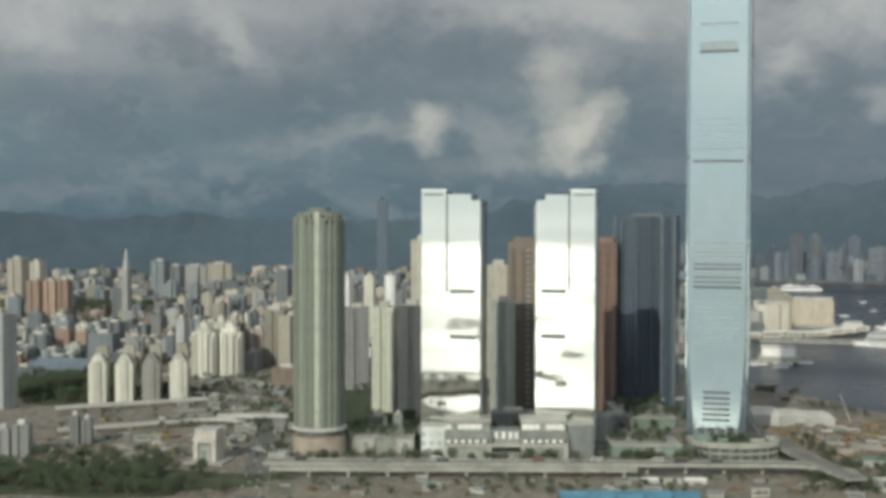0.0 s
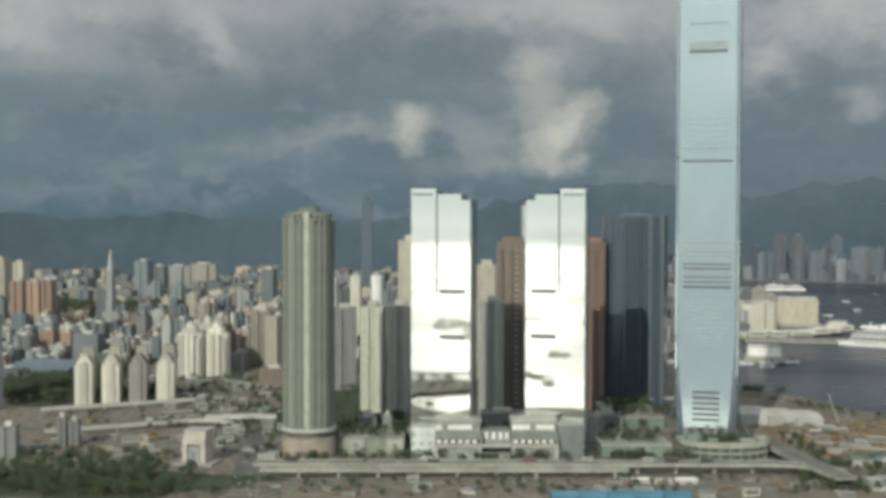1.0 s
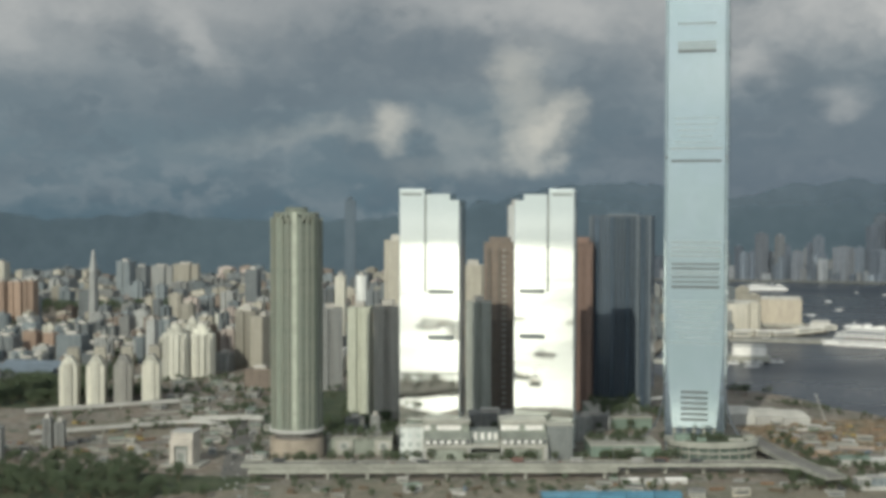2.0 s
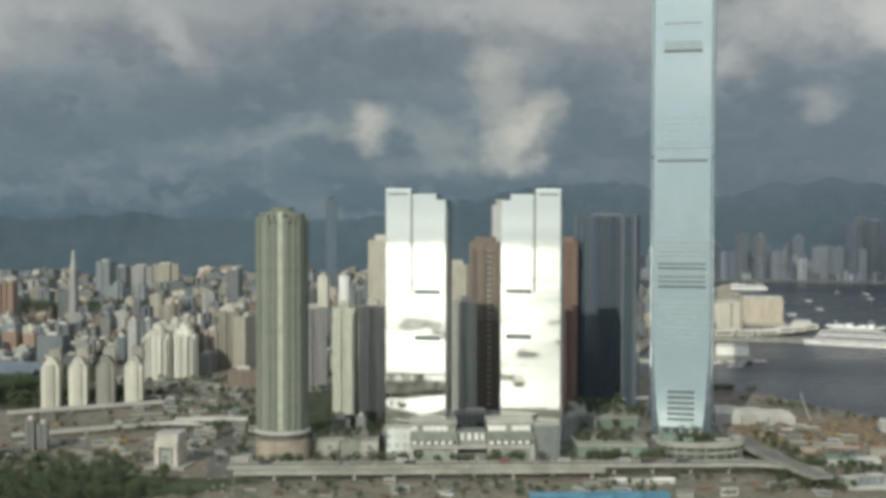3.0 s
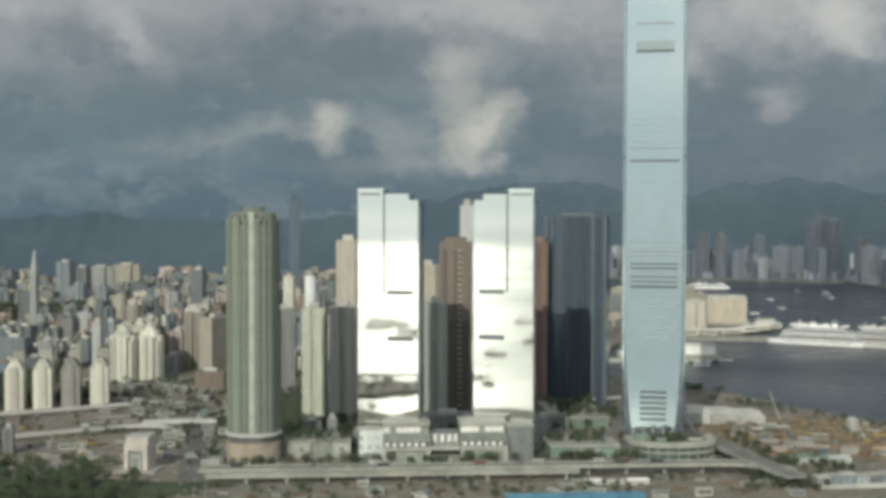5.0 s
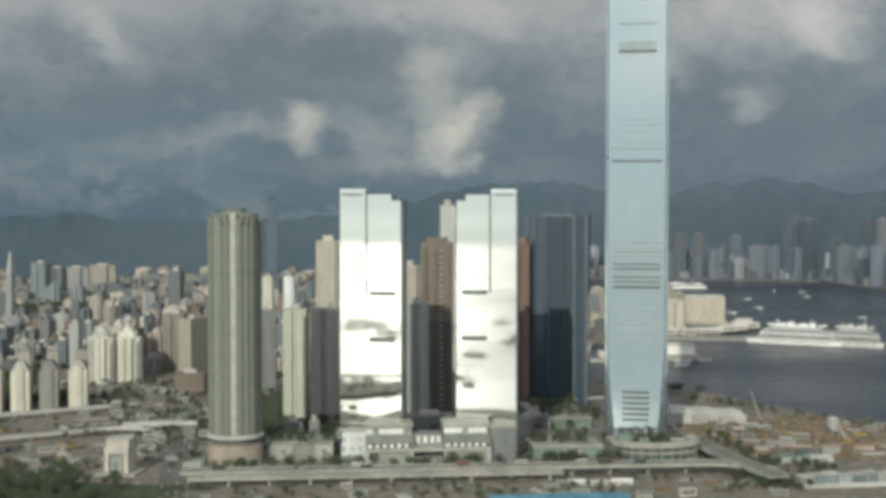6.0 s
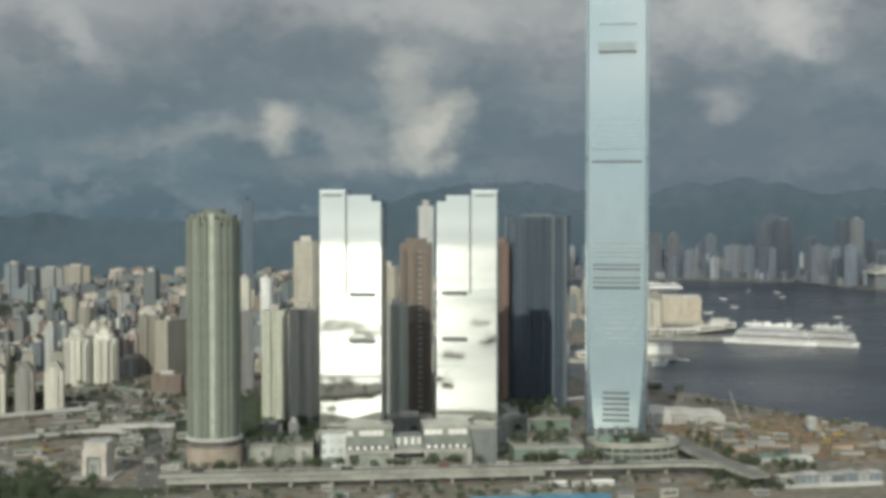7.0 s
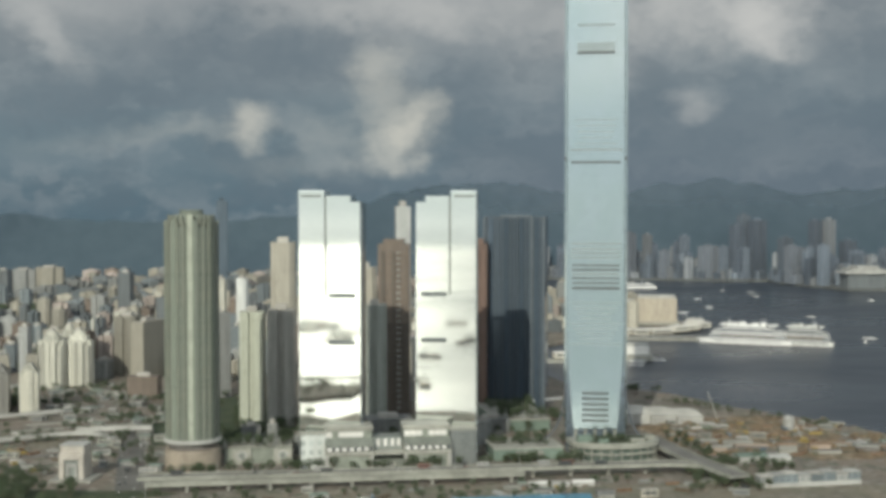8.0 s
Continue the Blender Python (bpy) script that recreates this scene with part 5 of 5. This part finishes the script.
def spread(count, x0, x1, y0, y1, make):
    for i in range(count):
        make(yard.uniform(x0, x1), yard.uniform(y0, y1))


def any_container(x, y):
    container(x, y, yard.choice([0, 90, 12, -8]) + yard.uniform(-5, 5), yard.choice(["red", "blue", "rust", "green", "grey", "grey", "white", "rust"]))


def any_stack(x, y):
    stack(x, y, yard.uniform(0, 180), yard.choice(["steel", "paint_rust", "paint_yellow", "bark", "paint_grey"]), "stack of beams on a building site")


def any_hut(x, y):
    w = yard.uniform(6, 18)
    hut(x, y, w, yard.uniform(4, 9), yard.uniform(3, 7), yard.choice(["white_roof", "concrete", "pale_concrete", "wide_grey", "wide_tan", "paint_grey"]), yard.choice(["white_roof", "roof_grey", "green_roof", "dark_concrete", "concrete"]), yard.uniform(-20, 20), "low flat-roofed hut with a window band")


def any_heap(x, y):
    heap(x, y, yard.uniform(5, 15), yard.uniform(2, 5.5), yard.choice(["orange_soil", "orange_soil", "soil"]), "mound of brown excavated soil", yard.uniform(0, 50))


def grey_heap(x, y):
    heap(x, y, yard.uniform(4, 10), yard.uniform(1.2, 3.0), "soil", "low mound of grey-brown earth", yard.uniform(0, 50))


# right-hand building site
spread(70, 375, 620, 1225, 1420, any_heap)
spread(56, 380, 610, 1220, 1420, any_stack)
spread(22, 380, 600, 1210, 1400, any_container)
spread(14, 380, 600, 1230, 1420, any_hut)
crane(470, 1420, 200, 38)
crane(520, 1300, 150, 24)
# in front of the elevated road
spread(10, -150, 350, 1062, 1122, any_container)
spread(20, -150, 360, 1062, 1125, any_stack)
spread(16, -150, 360, 1062, 1125, any_hut)
spread(24, -150, 340, 1062, 1125, grey_heap)
# left-hand site and interchange
spread(16, -430, -250, 1215, 1330, any_hut)
spread(14, -430, -245, 1215, 1480, any_container)
spread(30, -430, -245, 1215, 1480, any_stack)
spread(26, -430, -245, 1225, 1480, grey_heap)
spread(34, -250, -155, 1230, 1640, any_hut)
spread(22, -330, -160, 1500, 1660, any_hut)
spread(46, -420, -200, 1680, 1850, any_hut)
city_tower(-214, 1712, 40, 22, 30, "wall_brown", -10, "low red-brown block beside the road", "rect", name="low_block")
# behind the podium
spread(26, -95, 0, 1295, 1440, any_hut)
spread(22, 30, 250, 1300, 1500, any_hut)
for px, py, w, d, h in ((-70, 1340, 20, 14, 24), (-48, 1330, 10, 10, 28), (175, 1330, 14, 12, 26), (-20, 1310, 12, 12, 18), (195, 1400, 40, 20, 16), (80, 1400, 50, 30, 20)):
    city_tower(px, py, w, d, h, "wide_grey", 0, "small grey block behind the podium", "rect", name="low_block")
for a, b, n_cars in (((-205, 1480), (-160, 1000), 46), ((-160, 1195), (330, 1195), 34), ((-330, 1648), (-170, 1638), 16), ((-600, 1330), (-230, 1330), 18), ((335, 1270), (376, 1060), 14)):
    for i in range(n_cars):
        k = yard.random()
        lane = yard.choice([-9, -4, 4, 9]) if a[0] == -205 else yard.choice([-4, 4])
        d = math.hypot(b[0] - a[0], b[1] - a[1])
        nx, ny = -(b[1] - a[1]) / d, (b[0] - a[0]) / d
        car(a[0] + (b[0] - a[0]) * k + nx * lane, a[1] + (b[1] - a[1]) * k + ny * lane, math.degrees(math.atan2(b[1] - a[1], b[0] - a[0])), yard.choice(["white", "grey", "red", "black", "white"]), 6.14, yard.random() < 0.12)
for i in range(30):
    px = yard.uniform(-150, 290)
    car(px, 1166 - 6 * (px + 168) / 468 + yard.choice([-5, -1.8, 1.8, 5]), yard.choice([0, 180]), yard.choice(["white", "grey", "red", "black", "white"]), 16.1, yard.random() < 0.2)
grove(-240, -160, 1240, 1420, 26, 0.9)
grove(-420, -250, 1210, 1250, 36, 1.0)
grove(20, 260, 1296, 1460, 60, 1.0)
grove(-150, 330, 1064, 1128, 60, 0.8)
grove(-330, -160, 1500, 1680, 24, 0.9)
grove(-430, -250, 1380, 1500, 30, 0.9)
grove(-900, -250, 2560, 2680, 90, 1.4)
grove(-505, -430, 1780, 1900, 40, 1.4)
grove(200, 300, 1440, 1500, 40, 1.0)
grove(-640, -455, 1560, 1815, 230, 1.4)
grove(-480, -220, 1062, 1180, 170, 1.2)
grove(-330, -180, 1640, 1720, 26, 1.0)
grove(-455, -330, 1626, 1680, 70, 1.2)
grove(-430, -220, 1690, 1830, 60, 0.9)
grove(335, 400, 1070, 1150, 36, 0.85)
grove_along((-371, 829), (-136, 695), 80, 46, 0.7)
grove_along((-303, 836), (-173, 762), 110, 26, 0.9)
grove_along((-163, 961), (-124, 939), 125, 30, 1.2)
grove(208, 262, 1402, 1515, 60, 1.0, 18)
grove(258, 300, 1218, 1234, 14, 0.7, 25)
grove(-560, -300, 1960, 2330, 160, 1.4)
grove(-1150, -520, 2900, 3170, 260, 2.1)
grove(-800, -400, 2330, 2600, 60, 1.5)
grove(-235, -60, 1470, 1740, 64, 1.0)
grove(-110, -12, 1296, 1470, 90, 1.1)
for i in range(34):
    tree(374 + 24 * tree_rng.random(), 1335 - 4.6 * i, 0.75 * tree_rng.uniform(0.7, 1.3))
for i in range(40):
    k = tree_rng.random()
    tree(440 + 150 * k + tree_rng.uniform(-8, 4), 1610 - 240 * k + tree_rng.uniform(-16, 4), 0.8 * tree_rng.uniform(0.6, 1.3))
woods = tagged(new("tree_belt"), "dark green trees in belts and parks", "trees", kind="stuff")
part("trunks", REST["trunk"], "bark", woods)["kind"] = "stuff"
part("crowns", REST["crown"], "leaf", woods)["kind"] = "stuff"
# low waterfront sheds and trees by the ferry terminal
for px, py, w in ((600, 2425, 40), (645, 2432, 34), (690, 2440, 30), (735, 2452, 44), (790, 2500, 40), (835, 2550, 36), (480, 2080, 40), (440, 2076, 30), (612, 2448, 30), (660, 2462, 44), (712, 2470, 36), (756, 2486, 30), (815, 2530, 50), (858, 2600, 40), (880, 2660, 36), (850, 2566, 60)):
    hut(px, py, w, 18, yard.uniform(7, 13), "pale_wall", "white_paint", yard.uniform(-12, 25), "pale low ferry shed on the waterfront", "ferry_shed")


def barge(x, y, length, turn):
    """A flat work barge with a deckhouse and crane posts, moored offshore."""
    t = thing("barge", x, y, 0, turn, "dark steel work barge moored on the water", "barge", "moored barges")
    a, b = length / 2, length * 0.16
    part("hull", Solid().prism([(-a * 0.94, -b), (a * 0.94, -b), (a * 0.94, b), (-a * 0.94, b)], -0.4, 3.5, [(-a, -b), (a, -b), (a, b), (-a, b)]), "dark_concrete", t)
    part("deckhouse", Solid().box(-a * 0.8, -a * 0.5, -b * 0.7, b * 0.7, 3.5, 9), "paint_grey", t)
    part("cargo", Solid().box(-a * 0.3, a * 0.8, -b * 0.7, b * 0.7, 3.5, 6.5), "paint_rust", t)
    part("crane_post", Solid().beam((-a * 0.4, 0, 3.5), (-a * 0.4, 0, 20), 1.0, 1.0).beam((-a * 0.4, 0, 6), (a * 0.4, 0, 22), 0.8, 0.8), "paint_grey", t)


for px, py, length, turn in ((-644, -189, 70, -20), (-581, -122, 56, 130), (-599, -48, 46, 0), (-492, 6, 64, -25), (-457, 120, 60, 140), (-467, -272, 70, -30), (-113, 665, 46, 30), (-71, 716, 54, 70), (-169, 380, 40, -10), (-177, 138, 44, 100), (-164, 85, 40, -10), (-299, -230, 50, -30)):
    barge(px, py, length, turn)
setting("breakwater", strip([(-566, 779), (-385, 693), (-294, 650), (-184, 602)], 8, -1, 3), "dark_concrete", "dark rubble breakwater offshore", "breakwater")

# hall with a blue-grey roof in the park, and low blocks round it
t = thing("sports_hall", -572, 1860, 6, -12, "wide low hall with three blue-grey metal roofs among trees", "hall")
for i in range(3):
    y0 = -34 + 24 * i
    part("hall", Solid().box(-50, 50, y0, y0 + 21, 0, 11 + 2 * i), "wide_slate", t)
    part("roof", Solid().prism([(-52, y0 - 1), (52, y0 - 1), (52, y0 + 22), (-52, y0 + 22)], 11 + 2 * i, 17 + 2 * i, [(-52, y0 + 9), (52, y0 + 9), (52, y0 + 12), (-52, y0 + 12)]), "blue_roof", t, "blue-grey pitched roof")
for px, py, w, h in ((-600, 1775, 26, 22), (-500, 1925, 24, 26), (-600, 1935, 34, 18)):
    city_tower(px, py, w, 18, h, "wall_slate", 12, "low dark block among park trees", "rect", name="low_block")


def porthole_wall(x, y, turn):
    """A pale free-standing wall with a round opening."""
    t = thing("porthole_wall", x, y, 6, turn, "pale wall with a round opening before the roof garden", "wall", "porthole walls")
    part("panel", Solid().box(-9, 9, -0.8, 0.8, 0, 15), "pale_concrete", t)
    for r, off, material, name in ((5.2, -1.1, "white_roof", "rim"), (3.2, -1.3, "grey_slot", "opening")):
        disc = Solid()
        ring = [(r * math.cos(2 * math.pi * k / 20), r * math.sin(2 * math.pi * k / 20) + 8.5) for k in range(20)]
        disc.v += [(px, off, pz) for px, pz in ring] + [(px, 0, pz) for px, pz in ring]
        disc.f += [tuple(range(20)), tuple(range(39, 19, -1))] + [(k, k + 20, (k + 1) % 20 + 20, (k + 1) % 20) for k in range(20)]
        part(name, disc, material, t)


porthole_wall(-78, 1259, 4)
porthole_wall(-38, 1257, -6)


def lamp_post(x, y, z, turn):
    t = thing("street_lamp", x, y, z, turn, "grey steel street lamp beside the road", "street lamp", "street lamps")
    part("pole", Solid().cylinder(0, 0, 0.22, 0, 11, 8, 0.12), "steel", t)
    part("arm", Solid().beam((0, 0, 10.8), (0, 2.6, 11.4), 0.16, 0.16), "steel", t)
    part("lantern", Solid().box(-0.25, 0.25, 2.4, 3.6, 11.25, 11.5), "white_roof", t)


for i in range(15):
    lamp_post(-160 + 31 * i, 1174.2 - 0.4 * i, 15.9, 180)
for i in range(14):
    lamp_post(-190 + 3.2 * i, 1470 - 34 * i, 6, 90)
